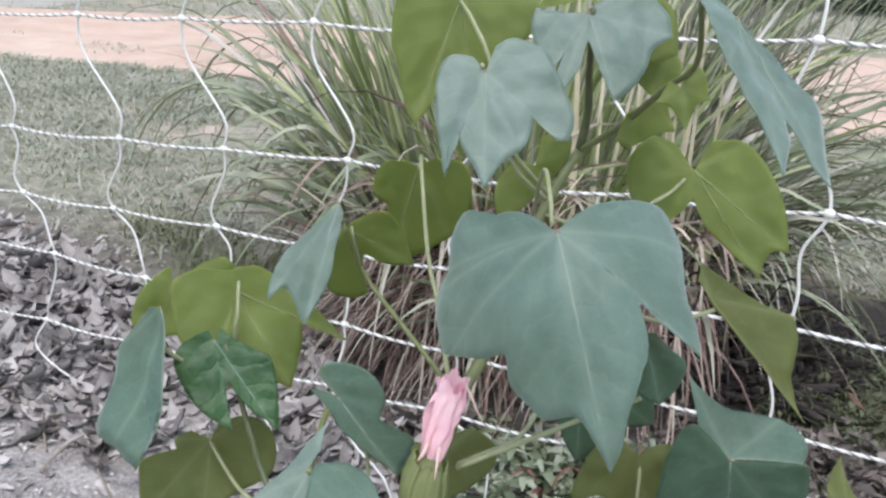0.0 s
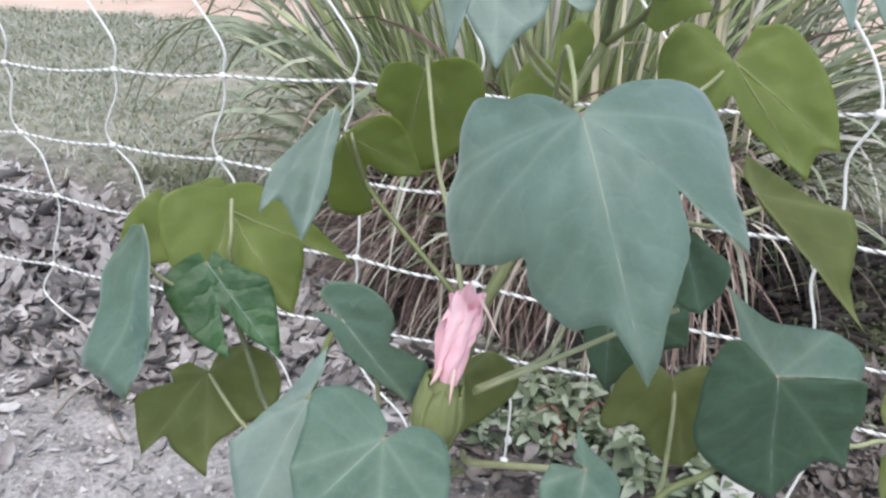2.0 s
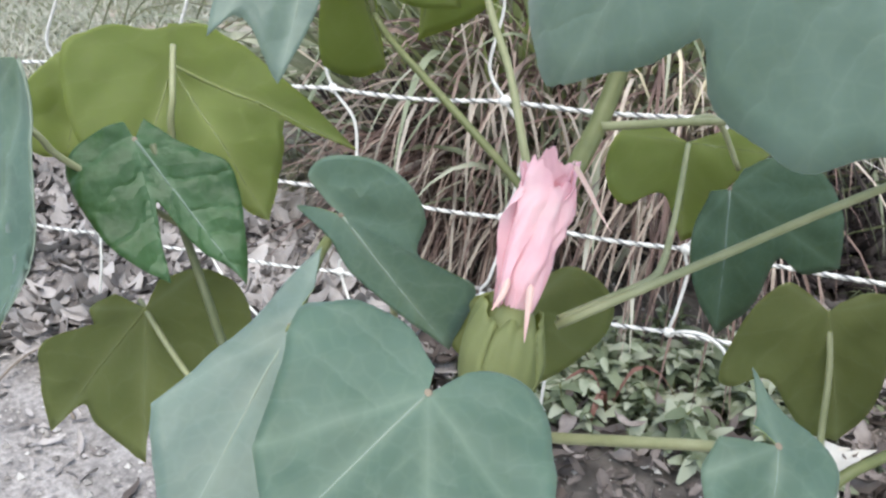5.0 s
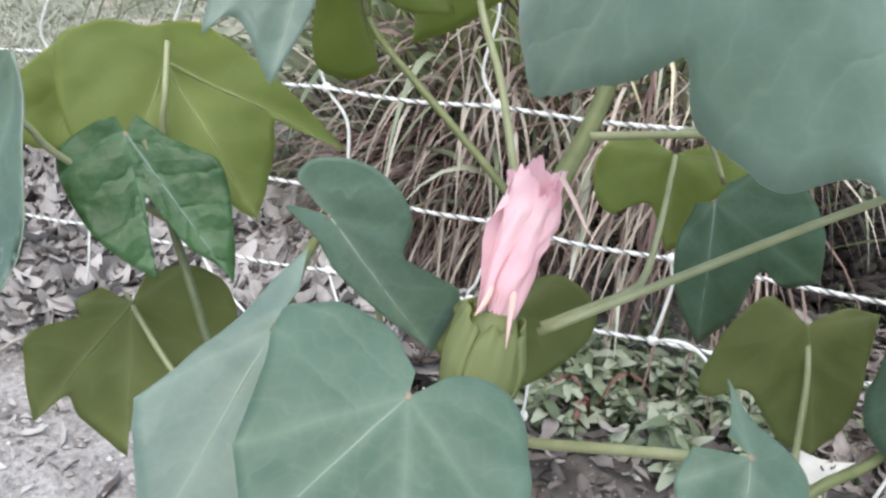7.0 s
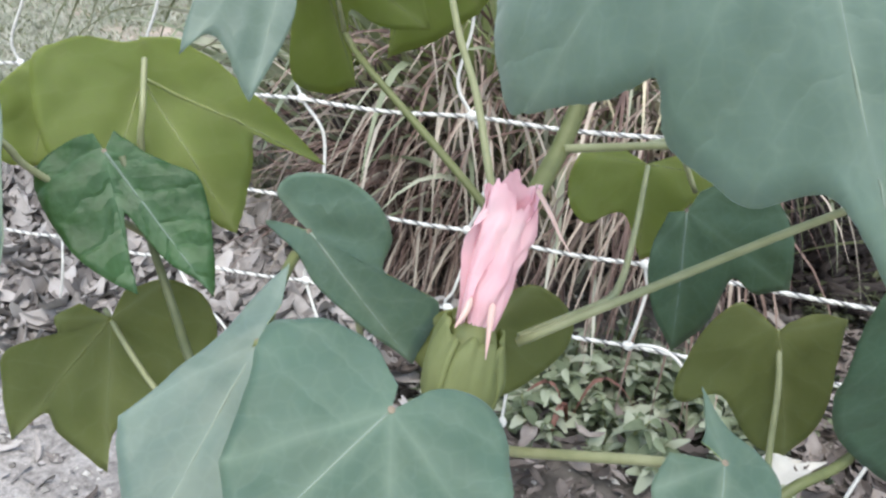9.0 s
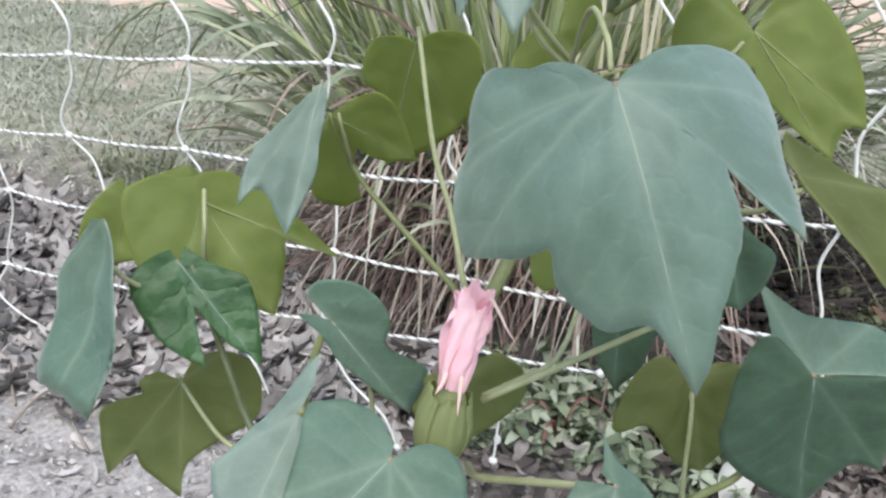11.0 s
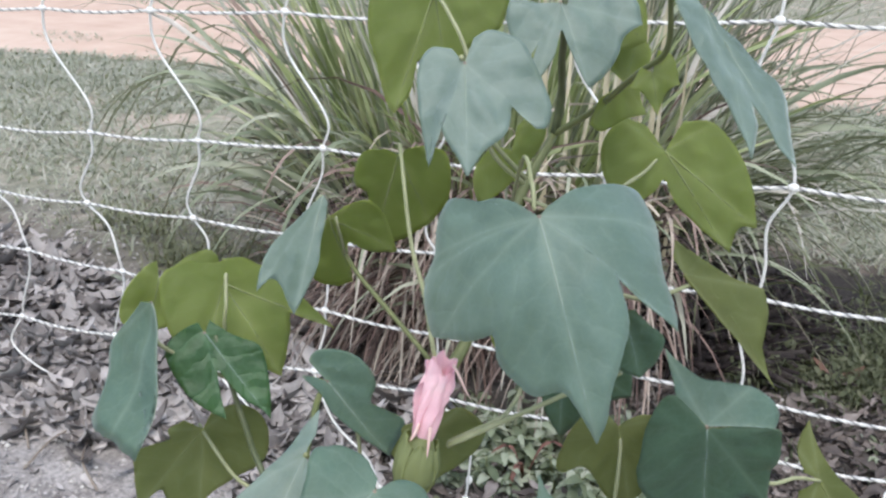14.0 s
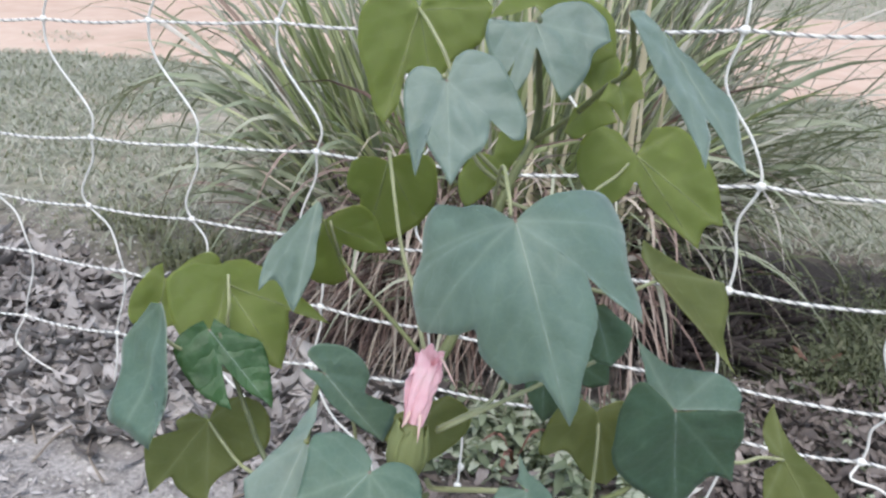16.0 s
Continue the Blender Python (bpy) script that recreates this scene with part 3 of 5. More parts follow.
for i in range(170):  # straw hanging down to the soil on the right side
    a = -1.5 + rnd.gauss(0, 0.35)
    pts, wid, flat = clump_blade(rnd, (rnd.uniform(0.18, 0.35), -0.25 + rnd.gauss(0, 0.03), rnd.uniform(0.10, 0.26)), a, rnd.uniform(0.5, 1.5), rnd.uniform(0.35, 0.6), rnd.uniform(0.0012, 0.003), rnd.uniform(0.4, 0.85), 8)
    ribbon(pts, wid, flat, 0.3, verts, faces)
tagged(shape("dry_straw", verts, faces, STRAW, clump), "tangled brown dry straw at the foot", kind="stuff")

for i in range(48):  # broader bleached blades hanging over the straw
    verts, faces = [], []
    a = -1.6 + rnd.gauss(0, 0.5)
    pts, wid, flat = clump_blade(rnd, (0.36 * math.cos(a) + 0.03, 0.28 * math.sin(a), rnd.uniform(0.10, 0.30)), a + rnd.gauss(0, 0.8), rnd.uniform(0.6, 1.8), rnd.uniform(0.35, 0.75), rnd.uniform(0.0016, 0.0032), rnd.uniform(0.35, 0.8), 9)
    ribbon(pts, wid, flat, 0.3, verts, faces)
    shape("dry_blade", verts, faces, STRAW_PALE, clump)

# near-black stalk bases paint the shaded gaps behind the straw
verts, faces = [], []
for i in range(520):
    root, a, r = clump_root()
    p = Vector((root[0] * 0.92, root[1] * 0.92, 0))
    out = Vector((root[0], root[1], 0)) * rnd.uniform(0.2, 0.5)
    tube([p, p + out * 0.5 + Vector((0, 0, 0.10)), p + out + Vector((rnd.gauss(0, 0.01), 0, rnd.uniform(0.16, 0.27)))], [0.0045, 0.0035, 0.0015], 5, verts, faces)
tagged(shape("stalk_crown", verts, faces, SHEATH, clump), "packed stalk bases coloured near black for shaded gaps", kind="stuff")

# the heart of the clump on its open side, shade put into its near-black sheaths, with thin grey blades drooping over it
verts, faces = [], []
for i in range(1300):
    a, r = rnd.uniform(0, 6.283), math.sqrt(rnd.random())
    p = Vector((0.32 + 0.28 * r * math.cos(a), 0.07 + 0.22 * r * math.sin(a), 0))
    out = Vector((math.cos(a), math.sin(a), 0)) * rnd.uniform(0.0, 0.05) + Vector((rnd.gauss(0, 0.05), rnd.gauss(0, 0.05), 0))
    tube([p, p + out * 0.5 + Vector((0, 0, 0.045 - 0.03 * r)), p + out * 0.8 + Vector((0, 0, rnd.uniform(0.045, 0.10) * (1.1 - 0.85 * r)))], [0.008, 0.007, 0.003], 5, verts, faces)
tagged(shape("rotting_heart", verts, faces, SHEATH, clump), "dead sheaths coloured near black for the shade of the hollow", kind="stuff")
verts, faces = [], []
for i in range(75):
    a = rnd.gauss(-0.45, 0.8)
    x, y = 0.32 + 0.2 * rnd.random() * math.cos(a), 0.16 + 0.18 * rnd.random() * math.sin(a)
    pts, wid, flat = clump_blade(rnd, (x, y, rnd.uniform(0.08, 0.22)), a + rnd.gauss(0, 0.4), rnd.uniform(0.25, 1.0), rnd.uniform(0.4, 0.8), rnd.uniform(0.0016, 0.0036), rnd.uniform(0.2, 0.6), 8)
    ribbon(pts, wid, flat, 0.3, verts, faces)
tagged(shape("drooping_blade_mass", verts, faces, BLADE, clump), "thin grey blades drooping outwards", kind="stuff")

verts, faces = [], []
for i in range(90):
    a = rnd.gauss(-0.85, 0.4)
    pts, wid, flat = clump_blade(rnd, (0.30 + rnd.gauss(0, 0.06), -0.06 + rnd.gauss(0, 0.08), rnd.uniform(0.05, 0.20)), a, rnd.uniform(0.4, 1.0), rnd.uniform(0.24, 0.44) * (1.5 if math.sin(a) < -0.35 else 1.0), rnd.uniform(0.0012, 0.0026), rnd.uniform(0.35, 0.8), 8)
    ribbon(pts, wid, flat, 0.3, verts, faces)
# drooping blades in dark weed green, so their colour carries the shade
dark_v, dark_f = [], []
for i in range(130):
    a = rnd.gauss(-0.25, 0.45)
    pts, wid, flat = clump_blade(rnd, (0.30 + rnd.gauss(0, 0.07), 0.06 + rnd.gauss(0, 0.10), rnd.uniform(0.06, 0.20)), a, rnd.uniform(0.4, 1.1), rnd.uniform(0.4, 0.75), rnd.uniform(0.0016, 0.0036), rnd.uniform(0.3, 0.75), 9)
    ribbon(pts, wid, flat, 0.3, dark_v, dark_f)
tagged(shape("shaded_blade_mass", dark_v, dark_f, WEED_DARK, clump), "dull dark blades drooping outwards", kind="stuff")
tagged(shape("dead_stem_mass", verts, faces, SHEATH, clump), "thin dead stems fanning out over shade-darkened soil", kind="stuff")

for i in range(165):
    a = rnd.uniform(0, 6.283) if i < 130 else rnd.gauss(3.45, 0.5)
    x, y = 0.34 * math.cos(a), 0.24 * math.sin(a)
    verts, faces = [], []
    pts, wid, flat = clump_blade(rnd, (x, y, rnd.uniform(0.08, 0.25)), a + rnd.gauss(0, 0.4), rnd.uniform(0.35, 0.85), rnd.uniform(0.4, 0.75), rnd.uniform(0.003, 0.0072) * (1.0 if i < 130 else 1.35), rnd.uniform(0.2, 0.6) * (1.0 if i < 130 else 1.2), 10)
    ribbon(pts, wid, flat, 0.35, verts, faces)
    shape("blade", verts, faces, BLADE_ONE if rnd.random() < 0.95 else STRAW, clump)

for i in range(75):  # stiff straight blades leaning out on the sunny side
    verts, faces = [], []
    pts, wid, flat = clump_blade(rnd, (-0.12 + rnd.gauss(0, 0.08), rnd.gauss(0.02, 0.09), 0.08), rnd.gauss(3.1, 0.5), rnd.uniform(0.25, 0.8), rnd.uniform(0.4, 0.68), rnd.uniform(0.0038, 0.0075), rnd.uniform(0.03, 0.12), 8)
    ribbon(pts, wid, flat, 0.35, verts, faces)
    shape("blade", verts, faces, BLADE_FRESH if i % 3 == 0 else BLADE_ONE, clump)

for i in range(16):  # young shoots that push out of the straw
    verts, faces = [], []
    a = rnd.gauss(-1.6, 0.9)
    pts, wid, flat = clump_blade(rnd, (0.13 + rnd.gauss(0, 0.03), -0.29 + rnd.gauss(0, 0.02), rnd.uniform(0.03, 0.1)), a, rnd.uniform(0.15, 0.75), rnd.uniform(0.35, 0.55), rnd.uniform(0.004, 0.0065), rnd.uniform(0.15, 0.5), 9)
    ribbon(pts, wid, flat, 0.35, verts, faces)
    shape("blade", verts, faces, BLADE_ONE, clump)

for i in range(7):  # broad cream shoots in front of the straw
    verts, faces = [], []
    pts, wid, flat = clump_blade(rnd, (0.16 + rnd.gauss(0, 0.02), -0.33 + rnd.gauss(0, 0.015), rnd.uniform(0.10, 0.16)), rnd.uniform(0.4, 2.8), rnd.uniform(0.2, 0.7), rnd.uniform(0.16, 0.26), rnd.uniform(0.0045, 0.007), rnd.uniform(0.05, 0.3), 8)
    ribbon(pts, wid, flat, 0.3, verts, faces)
    shape("blade", verts, faces, CREAM if i % 2 else BLADE_ONE, clump)

for i in range(11):  # long pale blades that arch over to the open side and hang down
    verts, faces = [], []
    a = rnd.uniform(3.0, 4.1)
    pts, wid, flat = clump_blade(rnd, (-0.14 + rnd.gauss(0, 0.07), -0.14 + rnd.gauss(0, 0.04), rnd.uniform(0.16, 0.30)), a, rnd.uniform(0.75, 1.25), rnd.uniform(0.38, 0.55) * (1.6 if math.sin(a) < -0.35 else 1.0), rnd.uniform(0.0032, 0.0048), rnd.uniform(0.55, 0.85), 12)
    ribbon(pts, wid, flat, 0.3, verts, faces)
    shape("blade", verts, faces, BLADE_ONE if i % 3 else CREAM, clump)

for i in range(22):  # bleached sheaths standing in the heart, some bent over
    verts, faces = [], []
    bent = i % 4 == 0
    pts, wid, flat = clump_blade(rnd, (0.27 + rnd.gauss(0, 0.05), -0.20 + rnd.gauss(0, 0.03), 0.12), rnd.uniform(0.6, 2.4) if not bent else rnd.uniform(-2.2, -0.8), rnd.uniform(0.02, 0.18), rnd.uniform(0.42, 0.62) if not bent else 0.7, rnd.uniform(0.003, 0.006), 0.06 if not bent else 0.62, 9)
    ribbon(pts, wid, flat, 0.4, verts, faces)
    shape("dry_sheath", verts, faces, CREAM, clump, "bleached cream dry sheath")

rnd = random.Random(12)
back_clump = thing("lemongrass_clump", "second lemongrass clump, greyer, farther behind the net", "grass clump", (-0.46, 2.10, 0))
verts, faces = [], []
for i in range(430):
    a, r = rnd.uniform(0, 6.283), math.sqrt(rnd.random())
    pts, wid, flat = clump_blade(rnd, (0.3 * r * math.cos(a), 0.3 * r * math.sin(a), 0.0), a + rnd.gauss(0, 0.5), 0.1 + 0.7 * r * rnd.uniform(0.4, 1.1), rnd.uniform(0.6, 1.15), rnd.uniform(0.004, 0.008), rnd.uniform(0.05, 0.2))
    ribbon(pts, wid, flat, 0.35, verts, faces)
tagged(shape("blade_mass", verts, faces, BLADE, back_clump), kind="stuff")
verts, faces = [], []
for i in range(330):  # tall thin blades on its sunny side
    a = rnd.gauss(0.1, 0.9)
    pts, wid, flat = clump_blade(rnd, (0.16 + rnd.gauss(0, 0.13), rnd.gauss(0, 0.14), 0.0), a, abs(rnd.gauss(0.22, 0.17)), rnd.uniform(0.85, 1.5), rnd.uniform(0.0032, 0.0062), rnd.uniform(0.03, 0.15))
    ribbon(pts, wid, flat, 0.35, verts, faces)
tagged(shape("tall_blade_mass", verts, faces, BLADE, back_clump), "thin tall grey-green blades", kind="stuff")
for i in range(70):
    a = rnd.uniform(0, 6.283)
    verts, faces = [], []
    pts, wid, flat = clump_blade(rnd, (0.28 * math.cos(a), 0.28 * math.sin(a), 0.05), a + rnd.gauss(0, 0.4), rnd.uniform(0.3, 0.7), rnd.uniform(0.6, 1.05), rnd.uniform(0.004, 0.008), rnd.uniform(0.1, 0.4), 10)
    ribbon(pts, wid, flat, 0.35, verts, faces)
    shape("blade", verts, faces, BLADE_ONE, back_clump)

# ---- the electric net ----
net = thing("net_fence", "white electric netting of twisted cords with wavy upright strands", "fence", (0, 0, 0))


def net_y(z):
    return 0.748 - 0.035 * z


COLUMNS = {-12: -1.80, -11: -1.64, -10: -1.48, -9: -1.32, -8: -1.16, -7: -1.00, -6: -0.83, -5: -0.66, -4: -0.50, -3: -0.335, -2: -0.187, -1: -0.036, 0: 0.118, 1: 0.262, 2: 0.42, 3: 0.57, 4: 0.73, 5: 0.88, 6: 1.04}
ROWS_Z = [  # height at x = -0.34 and rise per metre to the right, from the top cord down
    (0.705, 0.05), (0.557, 0.060), (0.419, 0.072), (0.322, 0.062), (0.230, 0.040), (0.144, 0.090)]
SHIFT = {  # how far a knot sits beside its column, cord by cord
    0: (-0.02, -0.022, 0.012, 0.001, 0.004, 0.033), -1: (0.01, -0.02, 0.012, 0.005, -0.005, -0.008), -2: (0.01, -0.015, -0.008, 0.001, 0.003, -0.012),
    -3: (0.0, -0.019, 0.018, -0.003, 0.011, -0.008), -4: (0.01, -0.024, 0.021, 0.001, 0.008, 0.0), -5: (0.0, -0.022, 0.020, -0.005, 0.036, 0.004),
    -6: (0.0, -0.012, -0.001, -0.003, 0.040, -0.001)}


def knot_at(c, r):
    x = COLUMNS[c] + SHIFT.get(c, (0.01, -0.02, 0.015, 0, 0.01, 0))[r]
    z0, rise = ROWS_Z[r]
    z = z0 + rise * (x + 0.34) + 0.004 * noise.noise((c * 3.1, r * 7.7, 0))
    return Vector((x, net_y(z), z))


def twisted_cord(row, name):
    knots = [knot_at(c, row) for c in sorted(COLUMNS)]
    line = []
    for a, b in zip(knots, knots[1:]):
        for k in range(24):
            u = k / 24
            line.append(a.lerp(b, u) + Vector((0, 0, -0.0035 * math.sin(math.pi * u) * (1 + noise.noise((a.x * 9, row * 3, 0))))))
    line.append(knots[-1])
    length = [0.0]
    for a, b in zip(line, line[1:]):
        length.append(length[-1] + (b - a).length)
    cord = thing(name, "", "")
    cord.parent = net
    pitch = 0.0140
    for ply, (mat, phase, off, rad, label) in enumerate(((CORD, 0.0, 0.00085, 0.00105, "white ply"), (CORD, 2.6, 0.00085, 0.00105, "white ply"), (CORD_DIM, 4.45, 0.00105, 0.00092, "dark wire ply"))):
        pts, total, j = [], length[-1], 0
        steps = int(total / pitch * 8)
        for s in range(steps + 1):
            d = total * s / steps
            while j < len(length) - 2 and length[j + 1] < d:
                j += 1
            p = line[j].lerp(line[j + 1], (d - length[j]) / max(1e-9, length[j + 1] - length[j]))
            a = 2 * math.pi * d / pitch + phase
            pts.append(p + Vector((0, math.cos(a), math.sin(a))) * off)
        v, f = tube(pts, (rad, rad), 4)
        shape("ply", v, f, mat, cord, label)
    return knots


rows = [twisted_cord(r, "cord") for r in range(len(ROWS_Z))]
order = sorted(COLUMNS)
TAILS = {  # how each upright ends below the lowest cord: sideways and height, point by point
    -6: ((-0.02, 0.06), (0.02, 0.03), (0.075, 0.018), (0.082, 0.003)), -5: ((0.0, 0.07), (-0.02, 0.012)), -4: ((0.03, 0.10), (0.065, 0.07), (0.085, 0.02)),
    -3: ((0.03, 0.09), (0.075, 0.05), (0.09, 0.012)), -2: ((0.050, 0.140), (0.062, 0.117), (0.060, 0.06), (0.058, 0.036)), -1: ((0.012, 0.179), (0.027, 0.180), (0.040, 0.173), (0.047, 0.163)),
    0: ((-0.02, 0.1), (-0.03, 0.01)), 1: ((-0.006, 0.185), (0.02, 0.180), (0.045, 0.16), (0.055, 0.13))}
WAVES = {1: (0.006, 0.012), 2: (-0.012, 0.017), 3: (0.002, -0.009), 4: (0.015, 0.010), 5: (0.004, 0.002)}  # how far a slack upright bows aside between two cords
bm = bmesh.new()
bmesh.ops.create_icosphere(bm, subdivisions=2, radius=0.0042)
knot_mesh = bpy.data.meshes.new("knot")
for v in bm.verts:
    v.co.x *= 1.15
    v.co.y *= 0.8
bm.to_mesh(knot_mesh)
knot_mesh.materials.append(CORD)
knot_mesh.polygons.foreach_set("use_smooth", [True] * len(knot_mesh.polygons))
for ci, c in enumerate(order):
    pts = [rows[0][ci] + Vector((0.01, 0, 0.16))]
    for r in range(len(ROWS_Z)):
        k = rows[r][ci]
        if r:
            a = rows[r - 1][ci]
            gap = a.z - k.z
            w = (0.020 if r == 2 else 0.012) * gap / 0.13
            if c >= 0:
                pts.append(a.lerp(k, 0.35) + Vector((-w, 0.002, 0)))
                pts.append(a.lerp(k, 0.72) + Vector((-w * 0.1, 0.002, 0)))
            else:
                upper, lower = WAVES[r]
                slack = 1 + 0.25 * noise.noise((c * 5.3, r * 2.9, 3))
                pts.append(a.lerp(k, 0.3) + Vector((upper * slack, 0.002, 0)))
                pts.append(a.lerp(k, 0.75) + Vector((lower * slack, -0.002, 0)))
        pts.append(k)
        kn = new("knot", knot_mesh)
        kn.parent, kn.location = net, k
    base = rows[-1][ci]
    for dx, z in TAILS.get(c, ((0.01, 0.09), (-0.01, 0.01))):
        pts.append(Vector((base.x + dx, net_y(z) - 0.01, z)))
    v, f = tube(spline(pts, 7), (0.00135, 0.00135), 6)
    shape("upright_strand", v, f, CORD, net)
    kn = new("knot", knot_mesh)
    kn.parent, kn.location = net, pts[-1]
# end clip on one upright
clip_knot = new("knot", knot_mesh)
clip_knot.parent, clip_knot.location, clip_knot.scale = net, (-0.139, 0.74, 0.061), (0.8, 0.9, 1.4)

# ---- the cotton plant ----
plant = thing("cotton_plant", "young cotton plant with broad lobed leaves and one wilted pink flower", "cotton plant", (-0.05, 0.44, 0))
BASE = Vector((-0.05, 0.44, 0))
leaf_count = 0


def leaf(at, midrib, facing, top, lobes, glossy=False, old=False, pale=0, cup=0.03, bend=(0, 0, 0), label=""):
    """A leaf blade at its stalk's end: lobes are (degrees from the midrib, reach in mm, pointed or not) round the
    margin; bend: curvature along, across and over. old: colours with shade painted in; pale: 1 or 2, with sky light
    painted in.
    """
    global leaf_count
    leaf_count += 1
    seed = leaf_count * 3.7
    o, m, nrm = Vector(at), Vector(midrib).normalized(), Vector(facing).normalized()
    m = (m - nrm * m.dot(nrm)).normalized()
    s = m.cross(nrm)
    ends = [(math.cos(radians(a)) * r / 1000, math.sin(radians(a)) * r / 1000, k) for a, r, k in lobes]
    size = max(math.hypot(e[0], e[1]) for e in ends)
    tips = [e for e in ends if e[2]]

    def rise(u, v):
        r2 = (u * u + v * v) / size
        w = -cup * r2 + bend[0] * u * u + bend[1] * u * v + bend[2] * v * v + 0.0035 * noise.noise((u * 26 + seed, v * 26, seed)) + 0.0016 * noise.noise((u * 70, v * 70 + seed, seed))
        if glossy:  # puckered between the veins
            w += 0.0013 * noise.noise((u * 80, v * 80, seed)) + 0.0005 * noise.noise((u * 190, v * 190, seed))
        ang = math.atan2(v, u)  # wavy margin, quilted blade
        w += 0.0048 * min(1, (r2 / size)) * noise.noise((math.cos(ang) * 1.5 + seed, math.sin(ang) * 1.5, seed * 2)) + 0.0011 * noise.noise((u * 115 + seed, v * 115, 0))
        for tu, tv, _ in tips:  # a shallow crease along each main vein
            ln = math.hypot(tu, tv)
            along, off = (u * tu + v * tv) / ln, abs(u * tv - v * tu) / ln
            if 0 < along < ln:
                w -= 0.0006 * math.exp(-(off / 0.006) ** 2) * min(1, along / 0.015)
        return w

    def place(u, v, lift=0.0):
        return o + m * u + s * v + nrm * (rise(u, v) + lift)

    # margin
    edge, n = [], len(ends)
    for i in range(n - 1):
        p, q = ends[i], ends[i + 1]
        before, after = ends[max(i - 1, 0)], ends[min(i + 2, n - 1)]
        t0 = [(q[k] - p[k]) if p[2] or i == 0 else (q[k] - before[k]) / 2 for k in (0, 1)]
        t1 = [(q[k] - p[k]) if q[2] or i == n - 2 else (after[k] - p[k]) / 2 for k in (0, 1)]
        for j in range(6):
            t = j / 6
            h = (2 * t ** 3 - 3 * t * t + 1, t ** 3 - 2 * t * t + t, 3 * t * t - 2 * t ** 3, t ** 3 - t * t)
            wob = 1 + 0.012 * noise.noise((i * 1.7 + j * 0.45, seed, 0))
            edge.append([(h[0] * p[k] + h[1] * t0[k] + h[2] * q[k] + h[3] * t1[k]) * wob for k in (0, 1)])
    edge.append([ends[-1][0], ends[-1][1]])

    rings, cols = 11, len(edge)
    thick = 0.00035
    front, back, flat = [place(0, 0)], [place(0, 0, -thick)], [(0, 0)]
    for j in range(1, rings + 1):
        q = (j / rings) ** 0.85
        for u, v in edge:
            front.append(place(u * q, v * q))
            flat.append((u * q, v * q))
            back.append(place(u * q, v * q, -thick))
    faces, index = [], []
    off = len(front)
    for i in range(cols - 1):
        faces += [(0, 1 + i, 2 + i), (off, off + 2 + i, off + 1 + i)]
        index += [0, 1]
    for j in range(rings - 1):
        for i in range(cols - 1):
            a, b = 1 + j * cols + i, 1 + (j + 1) * cols + i
            faces += [(a, b, b + 1, a + 1), (off + a, off + a + 1, off + b + 1, off + b)]
            index += [0, 1]
    last = 1 + (rings - 1) * cols
    for i in range(cols - 1):
        faces.append((last + i, off + last + i, off + last + i + 1, last + i + 1))
        index.append(0)
    lower = LEAF_UNDER_SHADED if old else LEAF_UNDER
    upper = LEAF_GLOSSY if glossy else LEAF_SHADED if old else LEAF_PALE if pale == 2 else LEAF_GREY if pale else LEAF_TOP
    ob = shape("leaf", [p - BASE for p in front + back], faces, [upper, lower] if top > 0 else [lower, upper], plant, label, indices=index)
    # veins: one to each point, with side veins
    verts, vf, vi = [], [], []
    main = tips + [e for e in (ends[1], ends[-2]) if math.hypot(e[0], e[1]) > 0.3 * size]
    layer = ob.data.uv_layers.new(name="veins")
    ways = [(math.atan2(e[1], e[0]), e[0] / math.hypot(e[0], e[1]), e[1] / math.hypot(e[0], e[1])) for e in main]
    for poly in ob.data.polygons:
        pts = [flat[i % off] for i in poly.vertices]
        mid = math.atan2(sum(p[1] for p in pts), sum(p[0] for p in pts))
        _, cu, cv = min(ways, key=lambda w: abs((mid - w[0] + math.pi) % (2 * math.pi) - math.pi))
        for li, (u, v) in zip(poly.loop_indices, pts):
            layer.data[li].uv = (u * cu + v * cv, v * cu - u * cv)
    for t, (tu, tv, _) in enumerate(main):
        ln = math.hypot(tu, tv)
        if top > 0 and abs(tv) > 0.12 * ln:  # on the upper side only the midrib stands proud
            continue
        reach = 0.93 if t < len(tips) else 0.8
        tube([place(tu * q, tv * q, -0.0002) for q in [reach * k / 12 for k in range(13)]], ((0.0006 if top > 0 else 0.0009) * min(1, ln / 0.07) * (1.0 if abs(tv) < 0.3 * ln else 0.7), 0.0002), 6, verts, vf)
        vi += [0 if abs(tv) < 0.12 * ln else 1] * (len(vf) - len(vi))
    shape("venation", [p - BASE for p in verts], vf, [VEIN_FAINT if old or glossy else VEIN, VEIN_FAINT] if top > 0 else [VEIN_UNDER_SHADED if old else VEIN_UNDER] * 2, ob, indices=vi)
    if top > 0:
        ring = [place(0, 0, 0.0002) + (m * math.cos(k * 0.628) + s * math.sin(k * 0.628)) * 0.0010 * (1 + 0.3 * noise.noise((k, seed, 1))) for k in range(10)]
        dome = [place(0, 0, 0.0005)] + ring
        shape("leaf_joint", [p - BASE for p in dome], [(0, 1 + k, 1 + (k + 1) % 10) for k in range(10)], LEAF_JOINT, ob)
    return ob


def stalk(name, points, r0, r1, mat=None, label=""):
    v, f = tube(spline(points, 6), (r0, r1), 8)
    return shape(name, [p - BASE for p in v], f, mat or STEM, plant, label)


